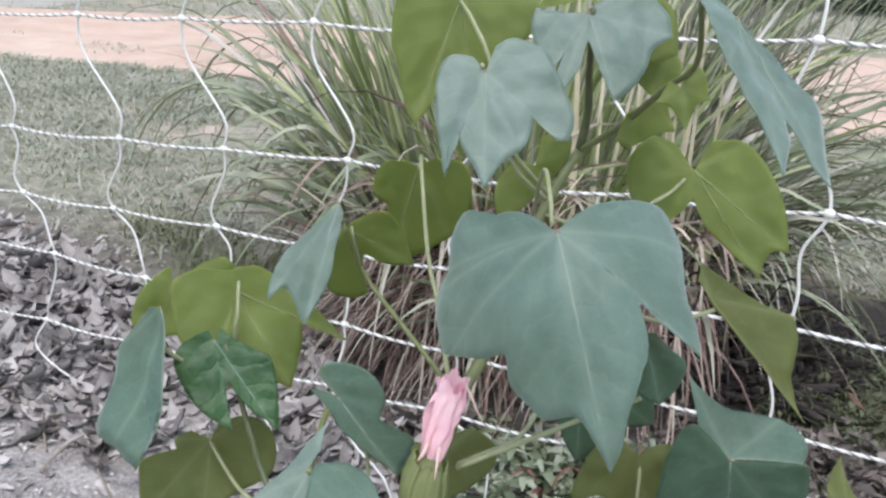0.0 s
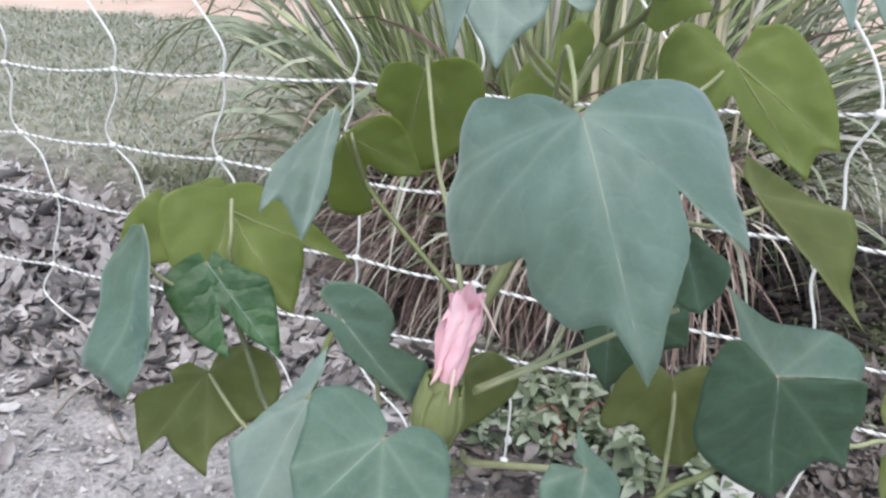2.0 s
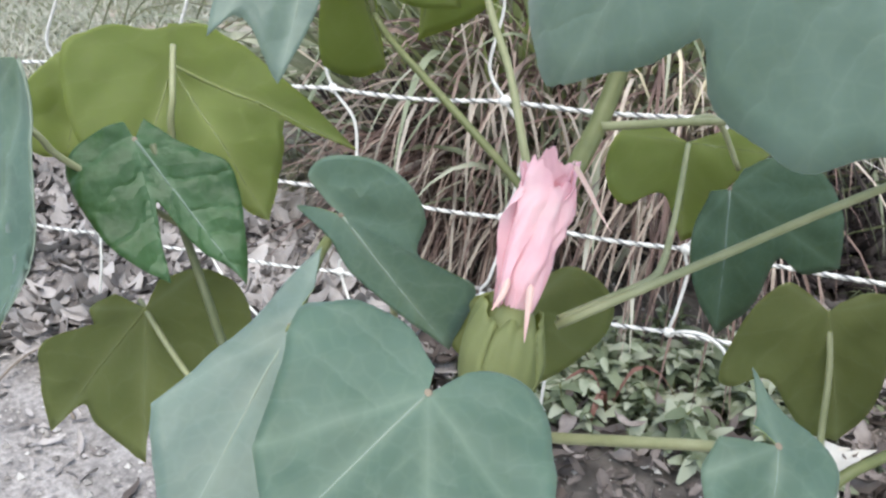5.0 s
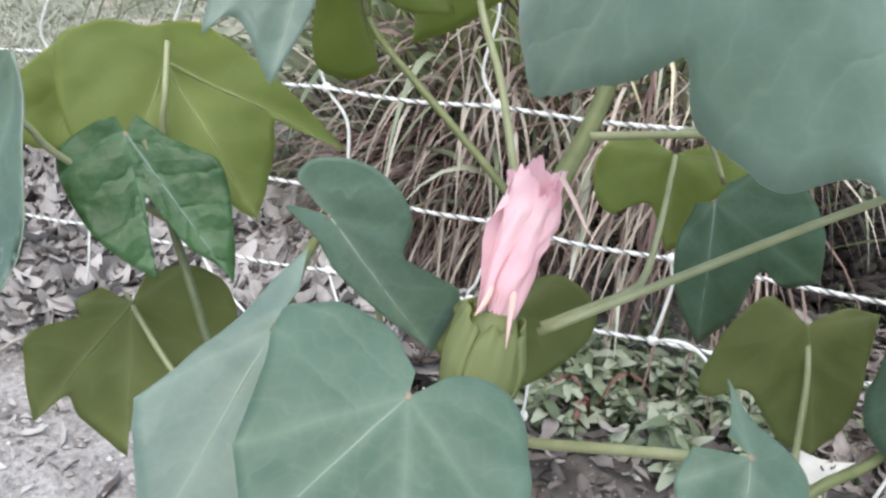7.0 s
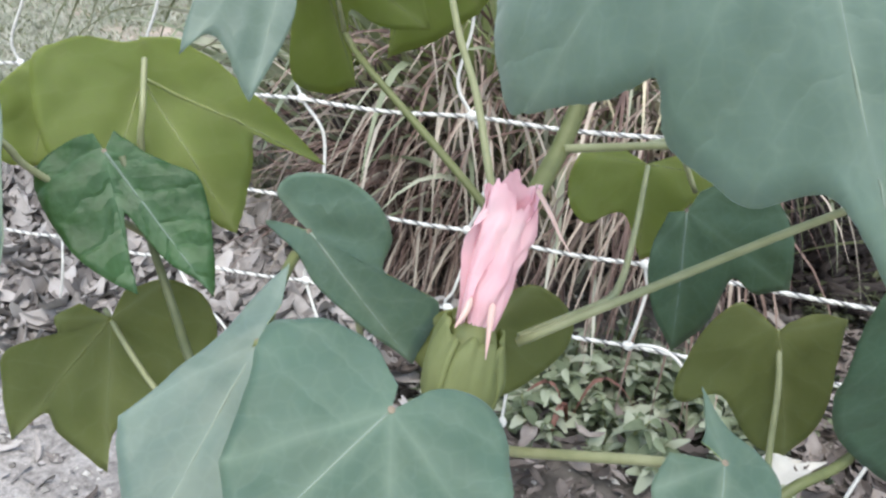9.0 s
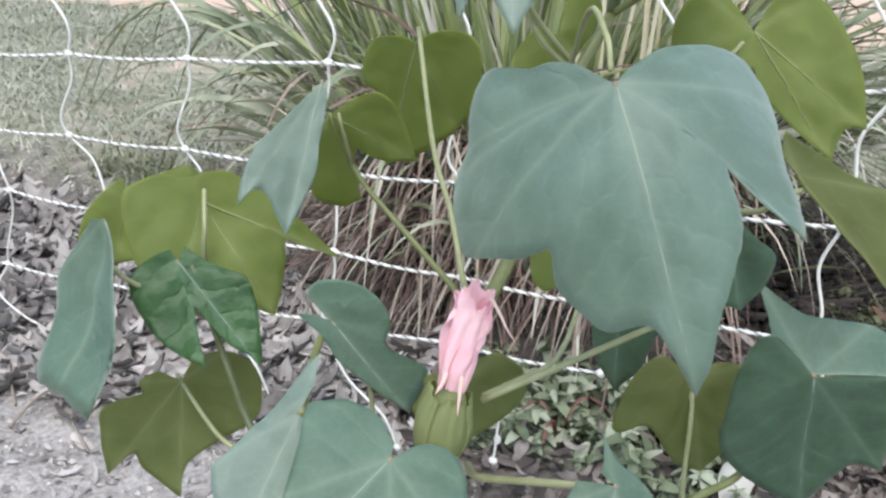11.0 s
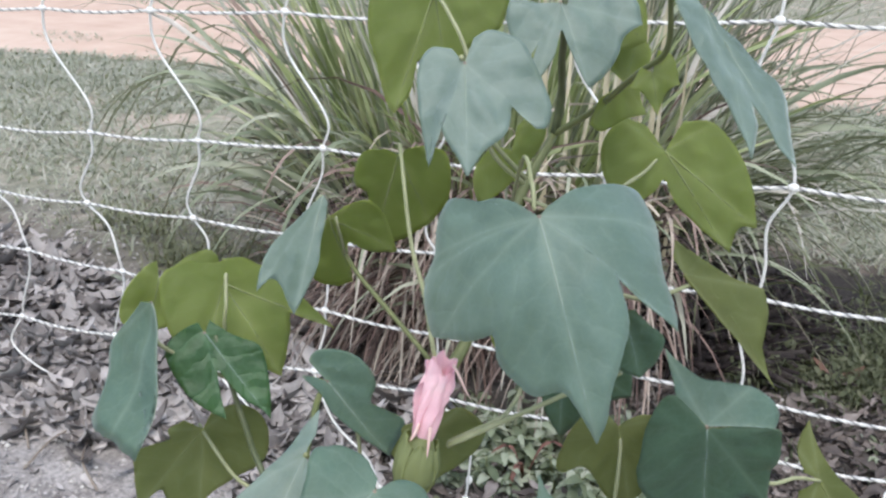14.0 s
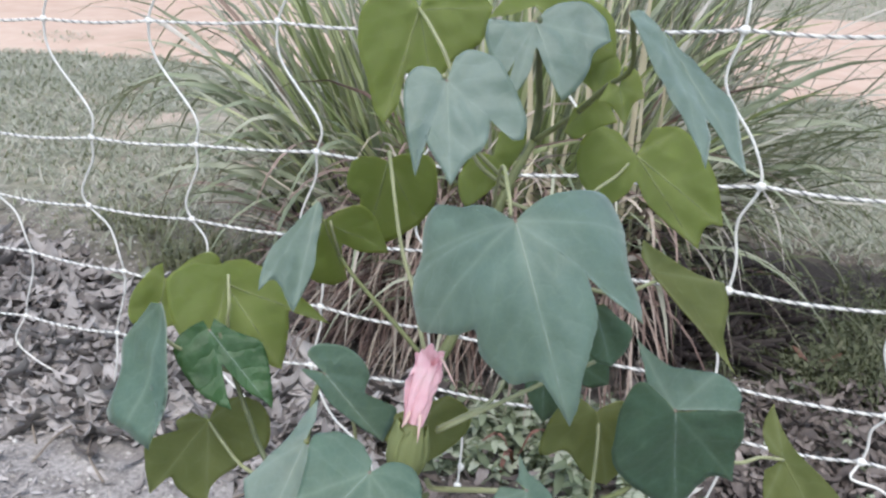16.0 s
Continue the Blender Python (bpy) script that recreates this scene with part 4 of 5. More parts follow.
stalk("main_stem", [(-0.105, 0.40, -0.01), (-0.103, 0.40, 0.12), (-0.078, 0.413, 0.24), (-0.058, 0.428, 0.31), (-0.054, 0.451, 0.373), (-0.051, 0.474, 0.390), (-0.048, 0.503, 0.412), (-0.041, 0.540, 0.475), (-0.031, 0.576, 0.512)], 0.0055, 0.0034)
stalk("upper_stem", [(-0.031, 0.576, 0.512), (-0.027, 0.571, 0.539), (-0.023, 0.550, 0.567), (-0.014, 0.517, 0.586), (-0.012, 0.505, 0.609)], 0.0033, 0.0018, STEM_DARK)
stalk("branch", [(-0.031, 0.576, 0.512), (-0.009, 0.564, 0.529), (0.011, 0.534, 0.548), (0.033, 0.507, 0.571), (0.052, 0.477, 0.590), (0.054, 0.449, 0.623)], 0.0024, 0.0014, STEM)
stalk("branch", [(-0.054, 0.451, 0.373), (-0.067, 0.453, 0.388), (-0.109, 0.462, 0.418), (-0.124, 0.466, 0.428), (-0.138, 0.472, 0.439), (-0.146, 0.462, 0.470)], 0.0018, 0.0012, STEM)
stalk("branch", [(-0.064, 0.423, 0.290), (-0.095, 0.393, 0.275), (-0.134, 0.384, 0.296), (-0.162, 0.395, 0.317), (-0.172, 0.399, 0.335), (-0.183, 0.404, 0.353), (-0.196, 0.405, 0.395)], 0.0026, 0.0016, STEM_DARK)
stalk("branch", [(-0.090, 0.407, 0.17), (0.0, 0.432, 0.215), (0.039, 0.445, 0.262), (0.063, 0.463, 0.293), (0.085, 0.490, 0.301), (0.102, 0.489, 0.365)], 0.003, 0.0018, STEM)
for name, pts, r in (
        ("petiole", [(-0.055, 0.451, 0.374), (-0.063, 0.452, 0.396), (-0.079, 0.471, 0.423), (-0.098, 0.489, 0.450), (-0.125, 0.525, 0.504)], 0.0014),
        ("petiole", [(-0.034, 0.410, 0.359), (0.004, 0.428, 0.382), (0.032, 0.439, 0.400), (0.057, 0.439, 0.419)], 0.0013),
        ("petiole", [(-0.022, 0.516, 0.400), (-0.012, 0.545, 0.395), (0.000, 0.552, 0.372)], 0.0012),
        ("petiole", [(-0.198, 0.419, 0.348), (-0.199, 0.418, 0.393), (-0.198, 0.420, 0.409), (-0.206, 0.432, 0.426)], 0.0012),
        ("petiole", [(-0.196, 0.420, 0.352), (-0.214, 0.382, 0.391), (-0.217, 0.374, 0.403), (-0.222, 0.371, 0.410)], 0.0012),
        ("petiole", [(-0.161, 0.393, 0.291), (-0.180, 0.394, 0.297), (-0.196, 0.397, 0.309), (-0.215, 0.403, 0.323)], 0.0012),
        ("petiole", [(-0.125, 0.436, 0.372), (-0.120, 0.408, 0.371), (-0.104, 0.374, 0.376), (-0.089, 0.344, 0.377)], 0.0018),
        ("petiole", [(-0.034, 0.412, 0.360), (-0.022, 0.426, 0.364), (-0.012, 0.442, 0.366), (-0.014, 0.475, 0.3575), (-0.017, 0.503, 0.356), (-0.021, 0.535, 0.362), (-0.025, 0.564, 0.376)], 0.0013),
        ("petiole", [(0.059, 0.461, 0.291), (0.056, 0.492, 0.282), (0.053, 0.512, 0.307), (0.048, 0.530, 0.325)], 0.0013),
        ("petiole", [(-0.046, 0.425, 0.305), (-0.033, 0.406, 0.317), (-0.005, 0.392, 0.336), (0.019, 0.386, 0.348), (0.037, 0.378, 0.358)], 0.0016),
        ("petiole", [(-0.047, 0.489, 0.402), (-0.019, 0.519, 0.400), (0.000, 0.550, 0.395), (0.03, 0.56, 0.40)], 0.0015),
        ("petiole", [(-0.041, 0.540, 0.475), (0.011, 0.530, 0.472), (0.024, 0.549, 0.489), (0.035, 0.569, 0.497), (0.042, 0.591, 0.506)], 0.0012),
        ("petiole", [(-0.038, 0.548, 0.484), (-0.058, 0.514, 0.522), (-0.056, 0.47, 0.56), (-0.044, 0.432, 0.583)], 0.0013),
        ("petiole", [(-0.039, 0.545, 0.482), (-0.058, 0.521, 0.512), (-0.074, 0.515, 0.570), (-0.092, 0.524, 0.594), (-0.109, 0.539, 0.605)], 0.0013),
        ("petiole", [(-0.044, 0.520, 0.440), (0.022, 0.490, 0.444), (0.063, 0.470, 0.451), (0.074, 0.465, 0.461), (0.083, 0.474, 0.464)], 0.0012),
        ("petiole", [(0.085, 0.490, 0.301), (0.120, 0.511, 0.316), (0.151, 0.534, 0.308), (0.165, 0.550, 0.306), (0.182, 0.569, 0.296)], 0.0013),
        ("petiole", [(-0.146, 0.462, 0.470), (-0.146, 0.458, 0.482), (-0.140, 0.442, 0.486)], 0.0011),
        ("petiole", [(-0.138, 0.472, 0.439), (-0.133, 0.455, 0.464), (-0.134, 0.454, 0.472)], 0.0009),
        ("petiole", [(-0.092, 0.400, 0.277), (-0.102, 0.425, 0.33), (-0.113, 0.414, 0.378)], 0.0012),
        ("petiole", [(-0.045, 0.522, 0.44), (-0.01, 0.44, 0.53), (0.010, 0.395, 0.534), (0.015, 0.386, 0.524)], 0.0010),
        ("petiole", [(-0.048, 0.42, 0.30), (-0.05, 0.36, 0.355), (-0.043, 0.336, 0.376)], 0.0016)):
    stalk(name, pts, r * 1.25, r * 1.0, STEM if r > 0.0017 else STEM_PALE)

# leaf blades: stalk end, midrib, facing, which side, lobes
leaf((0.015, 0.395, 0.518), (0.489, -0.573, -0.658), (0.115, -0.706, 0.699), 1, [(142, 9, 0), (137, 21, 0), (127, 36, 0), (127, 51, 0), (114, 55, 0), (98, 57, 1), (91, 65, 1), (81, 69, 0), (69, 73, 0), (64, 71, 1), (51, 65, 0), (43, 60, 0), (38, 58, 0), (33, 67, 0), (26, 73, 0), (17, 80, 0), (7, 80, 0), (3, 90, 0), (0, 105, 1), (-4, 97, 0), (-9, 85, 0), (-17, 74, 0), (-27, 63, 0), (-35, 51, 0), (-41, 45, 0), (-39, 54, 0), (-39, 63, 0), (-40, 73, 0), (-40, 81, 1), (-49, 72, 0), (-56, 64, 0), (-70, 59, 0), (-82, 59, 1), (-96, 58, 0), (-110, 57, 0), (-117, 39, 0), (-125, 22, 0), (-130, 8, 0)], bend=(-3.0, -2.4, -10.3), pale=1)
leaf((-0.042, 0.432, 0.581), (0.284, -0.543, -0.79), (0.301, -0.732, 0.611), 1, [(139, 10, 0), (114, 19, 0), (83, 24, 0), (48, 33, 0), (29, 46, 0), (19, 59, 1), (25, 41, 0), (29, 32, 0), (15, 42, 0), (5, 52, 0), (0, 62, 1), (-10, 50, 0), (-25, 45, 0), (-37, 38, 0), (-46, 34, 0), (-45, 42, 0), (-45, 51, 1), (-50, 54, 0), (-61, 50, 0), (-74, 42, 0), (-90, 35, 0), (-109, 32, 0), (-126, 27, 0), (-145, 22, 0), (-161, 15, 0)], pale=2)
leaf((-0.109, 0.54, 0.604), (-0.145, -0.393, -0.908), (0.546, -0.797, 0.257), -1, [(139, 15, 0), (108, 27, 0), (85, 35, 0), (64, 42, 0), (39, 51, 0), (20, 60, 0), (7, 75, 0), (0, 83, 1), (-5, 67, 0), (-4, 48, 0), (-13, 44, 0), (-28, 58, 1), (-52, 42, 0), (-74, 46, 0), (-88, 50, 0), (-112, 53, 1), (-127, 47, 0), (-144, 37, 0), (-170, 24, 0), (-182, 14, 0)])
leaf((-0.014, 0.504, 0.607), (0.498, -0.393, -0.773), (0.312, -0.751, 0.582), 1, [(95, 9, 0), (100, 19, 0), (109, 29, 1), (87, 33, 0), (64, 36, 0), (45, 41, 1), (44, 31, 0), (45, 26, 0), (40, 43, 0), (33, 52, 1), (24, 34, 0), (18, 18, 0), (9, 27, 0), (3, 44, 0), (0, 53, 1), (-12, 50, 0), (-28, 45, 0), (-42, 41, 0), (-51, 43, 0), (-59, 48, 1), (-77, 43, 0), (-96, 35, 0), (-112, 23, 0), (-126, 11, 0)], pale=2)
leaf((-0.021, 0.525, 0.614), (0.857, 0.21, -0.471), (0.39, -0.861, 0.325), -1, [(-233, 16, 0), (-226, 31, 1), (-195, 19, 0), (-132, 14, 0), (-70, 22, 0), (-46, 31, 0), (-23, 49, 0), (0, 61, 1), (13, 52, 0), (20, 32, 0)])
leaf((0.070, 0.449, 0.614), (0.659, -0.166, -0.734), (0.574, -0.519, 0.633), 1, [(165, 7, 0), (171, 14, 0), (146, 20, 1), (101, 17, 0), (60, 22, 0), (40, 32, 0), (28, 48, 0), (20, 64, 0), (18, 76, 1), (11, 61, 0), (7, 52, 0), (4, 64, 0), (0, 86, 1), (-6, 72, 0), (-16, 57, 0), (-19, 44, 0), (-16, 34, 0), (-14, 20, 0), (-27, 8, 0)], pale=2)
leaf((0.044, 0.586, 0.508), (0.62, 0.067, -0.781), (0.421, -0.869, 0.26), -1, [(177, 22, 0), (160, 37, 0), (132, 43, 0), (100, 44, 0), (68, 42, 0), (49, 28, 0), (34, 19, 0), (19, 39, 0), (0, 84, 1), (-11, 75, 0), (-17, 84, 1), (-35, 65, 0), (-58, 50, 0), (-86, 38, 0), (-116, 23, 0)])
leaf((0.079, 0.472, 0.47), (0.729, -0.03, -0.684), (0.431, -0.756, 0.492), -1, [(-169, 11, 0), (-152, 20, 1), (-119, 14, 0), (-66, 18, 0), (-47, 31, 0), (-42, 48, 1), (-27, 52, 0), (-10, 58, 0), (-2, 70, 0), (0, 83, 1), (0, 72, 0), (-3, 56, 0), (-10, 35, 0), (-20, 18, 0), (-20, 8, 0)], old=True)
leaf((0.045, 0.488, 0.576), (0.274, -0.229, -0.934), (0.39, -0.861, 0.325), -1, [(120, 7, 0), (63, 15, 1), (34, 12, 0), (0, 23, 1), (-32, 13, 0), (-58, 16, 1), (-122, 13, 0), (-162, 12, 0)])
leaf((-0.127, 0.527, 0.495), (-0.334, 0.192, -0.923), (0.314, -0.9, -0.301), -1, [(104, 10, 0), (78, 24, 0), (55, 33, 0), (37, 41, 0), (19, 42, 0), (12, 57, 0), (3, 68, 0), (0, 90, 1), (-11, 79, 0), (-26, 67, 0), (-35, 63, 1), (-59, 50, 0), (-89, 38, 0), (-111, 32, 0), (-129, 19, 0), (-143, 9, 0)])
leaf((-0.136, 0.443, 0.49), (0.091, -0.602, -0.793), (0.531, -0.644, 0.55), 1, [(33, 10, 0), (31, 28, 0), (31, 43, 0), (28, 53, 0), (24, 63, 0), (20, 72, 1), (18, 62, 0), (13, 61, 0), (5, 69, 0), (0, 75, 1), (-4, 59, 0), (-9, 44, 0), (-10, 31, 0), (-17, 17, 0), (-40, 6, 0)], pale=2)
leaf((-0.141, 0.457, 0.47), (0.056, 0.383, -0.922), (0.442, -0.837, -0.321), -1, [(-116, 12, 0), (-102, 27, 0), (-72, 36, 0), (-42, 54, 1), (-25, 38, 0), (-12, 27, 0), (0, 61, 1), (14, 64, 0), (26, 59, 0), (35, 28, 0), (48, 10, 0)])
leaf((-0.209, 0.433, 0.418), (0.772, 0.463, -0.436), (0.636, -0.541, 0.551), -1, [(254, 16, 0), (218, 15, 0), (193, 25, 0), (179, 33, 0), (165, 40, 0), (147, 41, 0), (123, 45, 0), (102, 51, 0), (82, 59, 1), (65, 45, 0), (52, 48, 0), (44, 59, 0), (41, 67, 0), (37, 73, 1), (31, 67, 0), (24, 61, 0), (14, 55, 0), (3, 49, 0), (2, 56, 0), (1, 66, 0), (0, 82, 1), (-7, 63, 0), (-16, 47, 0), (-28, 37, 0), (-44, 30, 0), (-58, 25, 0), (-78, 21, 0), (-118, 16, 0)])
leaf((-0.273, 0.441, 0.404), (-0.1, -0.3, -0.939), (0.7, -0.6, 0.3), -1, [(-139, 25, 0), (-131, 40, 0), (-115, 43, 0), (-90, 38, 0), (-60, 33, 0), (-24, 35, 0), (0, 38, 1), (16, 40, 0), (34, 38, 0), (60, 25, 0), (113, 13, 0), (164, 13, 0)])
leaf((-0.205, 0.364, 0.435), (0.214, -0.12, -0.969), (-0.205, -0.976, 0.075), 1, [(94, 8, 0), (57, 44, 0), (42, 57, 0), (31, 77, 0), (19, 79, 0), (0, 87, 1), (4, 69, 0), (16, 48, 0), (14, 14, 0)], bend=(4.3, 5.4, -0.8))
leaf((-0.202, 0.402, 0.397), (0.739, -0.068, -0.67), (0.493, -0.623, 0.607), 1, [(185, 8, 0), (137, 13, 0), (116, 21, 0), (98, 27, 0), (81, 30, 0), (60, 36, 0), (45, 43, 0), (32, 50, 0), (22, 57, 1), (22, 45, 0), (21, 35, 0), (18, 26, 0), (14, 29, 0), (10, 39, 0), (6, 51, 0), (1, 61, 0), (0, 70, 1), (-6, 62, 0), (-15, 52, 0), (-27, 43, 0), (-39, 35, 0), (-44, 24, 0), (-51, 16, 0), (-76, 10, 0), (-124, 9, 0)], glossy=True, label="glossy dark green young leaf")
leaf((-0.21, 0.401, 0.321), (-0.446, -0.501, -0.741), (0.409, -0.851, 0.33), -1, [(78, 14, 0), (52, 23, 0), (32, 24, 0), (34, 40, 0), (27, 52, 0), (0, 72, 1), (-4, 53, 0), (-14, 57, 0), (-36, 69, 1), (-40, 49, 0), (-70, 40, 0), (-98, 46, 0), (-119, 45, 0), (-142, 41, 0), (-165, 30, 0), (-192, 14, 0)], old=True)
leaf((-0.115, 0.409, 0.381), (0.607, 0.148, -0.781), (0.432, -0.886, 0.168), 1, [(-191, 7, 0), (-181, 18, 0), (-155, 21, 0), (-114, 23, 0), (-78, 27, 0), (-49, 30, 0), (-26, 30, 0), (-23, 42, 0), (-22, 56, 0), (0, 64, 1), (7, 44, 0), (27, 21, 0), (69, 9, 0), (136, 16, 0), (142, 9, 0)])
leaf((-0.039, 0.329, 0.383), (-0.285, -0.922, -0.26), (0.303, -0.345, 0.889), 1, [(150, 7, 0), (131, 12, 0), (124, 18, 0), (113, 24, 0), (102, 30, 0), (92, 34, 0), (84, 38, 0), (72, 37, 0), (58, 35, 0), (39, 37, 0), (27, 41, 1), (11, 44, 0), (0, 49, 1), (-15, 38, 0), (-43, 47, 1), (-63, 37, 0), (-78, 43, 1), (-95, 36, 0), (-108, 32, 0), (-122, 29, 0), (-136, 26, 0), (-147, 22, 0), (-159, 16, 0), (-166, 11, 0), (-159, 6, 0)])
leaf((-0.09, 0.345, 0.378), (0.07, -0.882, -0.465), (0.296, -0.427, 0.854), 1, [(182, 14, 0), (173, 28, 1), (161, 20, 0), (95, 10, 0), (58, 16, 0), (41, 29, 0), (36, 41, 1), (19, 49, 0), (0, 66, 1), (-15, 64, 0), (-19, 45, 0), (-28, 21, 0), (-42, 8, 0)], pale=2)
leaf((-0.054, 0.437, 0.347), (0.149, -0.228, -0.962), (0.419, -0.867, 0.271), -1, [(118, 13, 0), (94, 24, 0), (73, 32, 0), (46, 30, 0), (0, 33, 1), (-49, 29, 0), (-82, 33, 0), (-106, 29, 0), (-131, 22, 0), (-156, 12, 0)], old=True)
leaf((-0.026, 0.567, 0.376), (0.139, -0.27, -0.953), (0.414, -0.858, 0.304), -1, [(120, 15, 0), (97, 33, 0), (66, 41, 0), (44, 41, 0), (22, 26, 0), (0, 47, 1), (-16, 42, 0), (-42, 29, 0), (-83, 42, 1), (-105, 27, 0), (-107, 11, 0)])
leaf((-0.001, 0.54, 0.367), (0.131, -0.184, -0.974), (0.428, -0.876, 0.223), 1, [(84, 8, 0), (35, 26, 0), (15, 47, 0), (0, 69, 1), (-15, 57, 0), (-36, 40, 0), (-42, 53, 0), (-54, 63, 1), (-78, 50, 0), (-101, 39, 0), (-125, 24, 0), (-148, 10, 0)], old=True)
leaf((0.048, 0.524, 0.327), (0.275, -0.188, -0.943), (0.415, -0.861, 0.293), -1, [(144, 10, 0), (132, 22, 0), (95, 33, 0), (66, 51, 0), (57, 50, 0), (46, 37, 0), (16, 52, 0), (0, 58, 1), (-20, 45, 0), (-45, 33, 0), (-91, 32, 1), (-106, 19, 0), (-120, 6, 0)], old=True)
leaf((0.037, 0.379, 0.36), (0.134, -0.786, -0.604), (0.374, -0.524, 0.765), 1, [(-243, 8, 0), (-211, 11, 0), (-199, 22, 1), (-182, 11, 0), (-118, 11, 0), (-78, 18, 0), (-32, 24, 0), (0, 29, 1), (30, 29, 0), (57, 23, 0), (84, 16, 0)])
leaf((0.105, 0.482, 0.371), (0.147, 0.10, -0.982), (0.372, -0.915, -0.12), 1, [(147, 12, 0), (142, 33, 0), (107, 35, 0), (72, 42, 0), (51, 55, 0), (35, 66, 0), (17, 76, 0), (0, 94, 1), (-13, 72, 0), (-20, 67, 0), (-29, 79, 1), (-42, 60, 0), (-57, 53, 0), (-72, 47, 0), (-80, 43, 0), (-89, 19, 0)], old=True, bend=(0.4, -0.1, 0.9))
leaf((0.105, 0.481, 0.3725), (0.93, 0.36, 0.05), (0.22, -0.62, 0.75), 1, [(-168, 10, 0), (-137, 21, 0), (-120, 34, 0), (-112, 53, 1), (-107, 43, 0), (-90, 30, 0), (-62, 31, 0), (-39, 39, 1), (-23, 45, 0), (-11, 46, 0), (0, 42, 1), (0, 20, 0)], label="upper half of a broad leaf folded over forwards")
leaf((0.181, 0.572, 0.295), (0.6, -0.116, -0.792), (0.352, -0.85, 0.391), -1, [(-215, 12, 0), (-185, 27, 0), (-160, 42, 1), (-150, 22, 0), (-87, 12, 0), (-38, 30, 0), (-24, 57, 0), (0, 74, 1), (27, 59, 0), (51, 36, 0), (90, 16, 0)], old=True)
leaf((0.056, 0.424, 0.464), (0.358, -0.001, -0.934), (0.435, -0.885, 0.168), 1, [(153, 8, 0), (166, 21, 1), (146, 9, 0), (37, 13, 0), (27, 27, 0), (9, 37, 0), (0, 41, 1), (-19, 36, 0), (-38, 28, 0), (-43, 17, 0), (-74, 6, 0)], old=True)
leaf((-0.053, 0.552, 0.503), (0.652, 0.04, -0.757), (0.375, -0.885, 0.277), -1, [(142, 14, 0), (96, 30, 0), (68, 42, 0), (52, 31, 0), (0, 16, 1), (-79, 26, 0), (-114, 29, 0), (-132, 17, 0)])
leaf((0.02, 0.54, 0.559), (-0.465, -0.428, -0.775), (0.407, -0.881, 0.241), -1, [(-265, 14, 0), (-229, 22, 0), (-202, 31, 1), (-177, 24, 0), (-104, 11, 0), (-77, 24, 1), (-43, 22, 0), (-16, 32, 0), (0, 32, 1), (19, 18, 0)])

# ---- the wilted flower ----
flower = new("flower")
flower.parent = plant
tagged(flower, "rolled wilted pink flower in a green bract cup")
FOOT, HEAD = Vector((-0.046, 0.394, 0.353)), Vector((-0.043, 0.4165, 0.4075))
axis = (HEAD - FOOT)
tall = axis.length
axis.normalize()
fx = (Vector((0.89, 0.45, 0)) - axis * Vector((0.89, 0.45, 0)).dot(axis)).normalized()
fy = axis.cross(fx)
for k in range(5):  # each petal wraps half round its neighbour, all twisted one way
    verts, faces = [], []
    a0 = 2 * math.pi * k / 5 + 0.9
    nu, nv = 30, 22
    high = tall * (0.80, 0.70, 0.74, 0.66, 0.77)[k]
    for j in range(nu + 1):
        u = j / nu
        swell = 0.0038 + 0.0030 * math.sin(math.pi * min(0.5, 0.10 + 0.85 * u)) + 0.0003 * u
        for i in range(nv + 1):
            w = i / nv - 0.5
            a = a0 + w * (1.5 + 0.9 * u) + 0.55 * u + 0.35 * noise.noise((u * 3, k * 3.3, 0))
            pleat = 0.20 * math.sin(w * 8 + k * 2.1 + 3.2 * u) * min(1, 2.5 * u) + 0.32 * noise.noise((w * 5 + k * 3, u * 4.5, 7)) * min(1, 1.4 * u) + 0.09 * noise.noise((w * 14 + k * 3, u * 9, 4)) * min(1, 2 * u)
            r = swell * (1 + pleat + 0.20 * noise.noise((w * 2.2 + k * 9, u * 1.6, k)) + 0.05 * noise.noise((w * 9 + k, u * 6, k))) + 0.0016 * (w + 0.5)
            droop = 0.22 * (2 * w) ** 2 * u ** 3 + 0.16 * noise.noise((w * 4, k * 5, 2)) * u ** 4 + 0.09 * noise.noise((w * 13, k * 5, 2)) * u ** 5
            z = u * high * (1 - droop) - (1 - u) ** 3 * (0.002 + 0.007 * abs(noise.noise((w * 6 + k * 2.7, k * 4.1, 3))))
            verts.append(FOOT - BASE + fx * r * math.cos(a) * 1.08 + fy * r * math.sin(a) * 0.86 + axis * (z + 0.0195) + fx * 0.001 * u)
    for j in range(nu):
        for i in range(nv):
            p = j * (nv + 1) + i
            faces.append((p, p + 1, p + nv + 2, p + nv + 1))
    shape("petal", verts, faces, PETAL, flower)
for a, low, rad in ((-2.2, 0.001, 0.0013), (-1.3, 0.008, 0.0013)):
    s = fx * math.cos(a) + fy * math.sin(a)
    p = FOOT - BASE + s * 0.0090 + axis * 0.0165
    verts, faces = tube(spline([p + axis * 0.009 - s * 0.001, p + axis * 0.004 + s * 0.0004, p - axis * low + s * 0.0046], 5), [rad * q for q in (0.3, 0.7, 0.95, 1.0, 1.0, 0.95, 0.85, 0.7, 0.55, 0.35, 0.12)], 6)
    shape("petal_claw", verts, faces, CLAW, flower, "pale cream petal end")
verts, faces = [], []  # a shrivelled petal edge hanging free
pts = spline([Vector(p) - BASE for p in ((-0.034, 0.415, 0.412), (-0.028, 0.412, 0.406), (-0.024, 0.410, 0.401), (-0.019, 0.408, 0.396))], 4)
ribbon(pts, [0.0008 * max(0.08, 1 - (i / 12) ** 2) for i in range(13)], Vector((0.3, -0.9, 0.2)), 0.6, verts, faces)
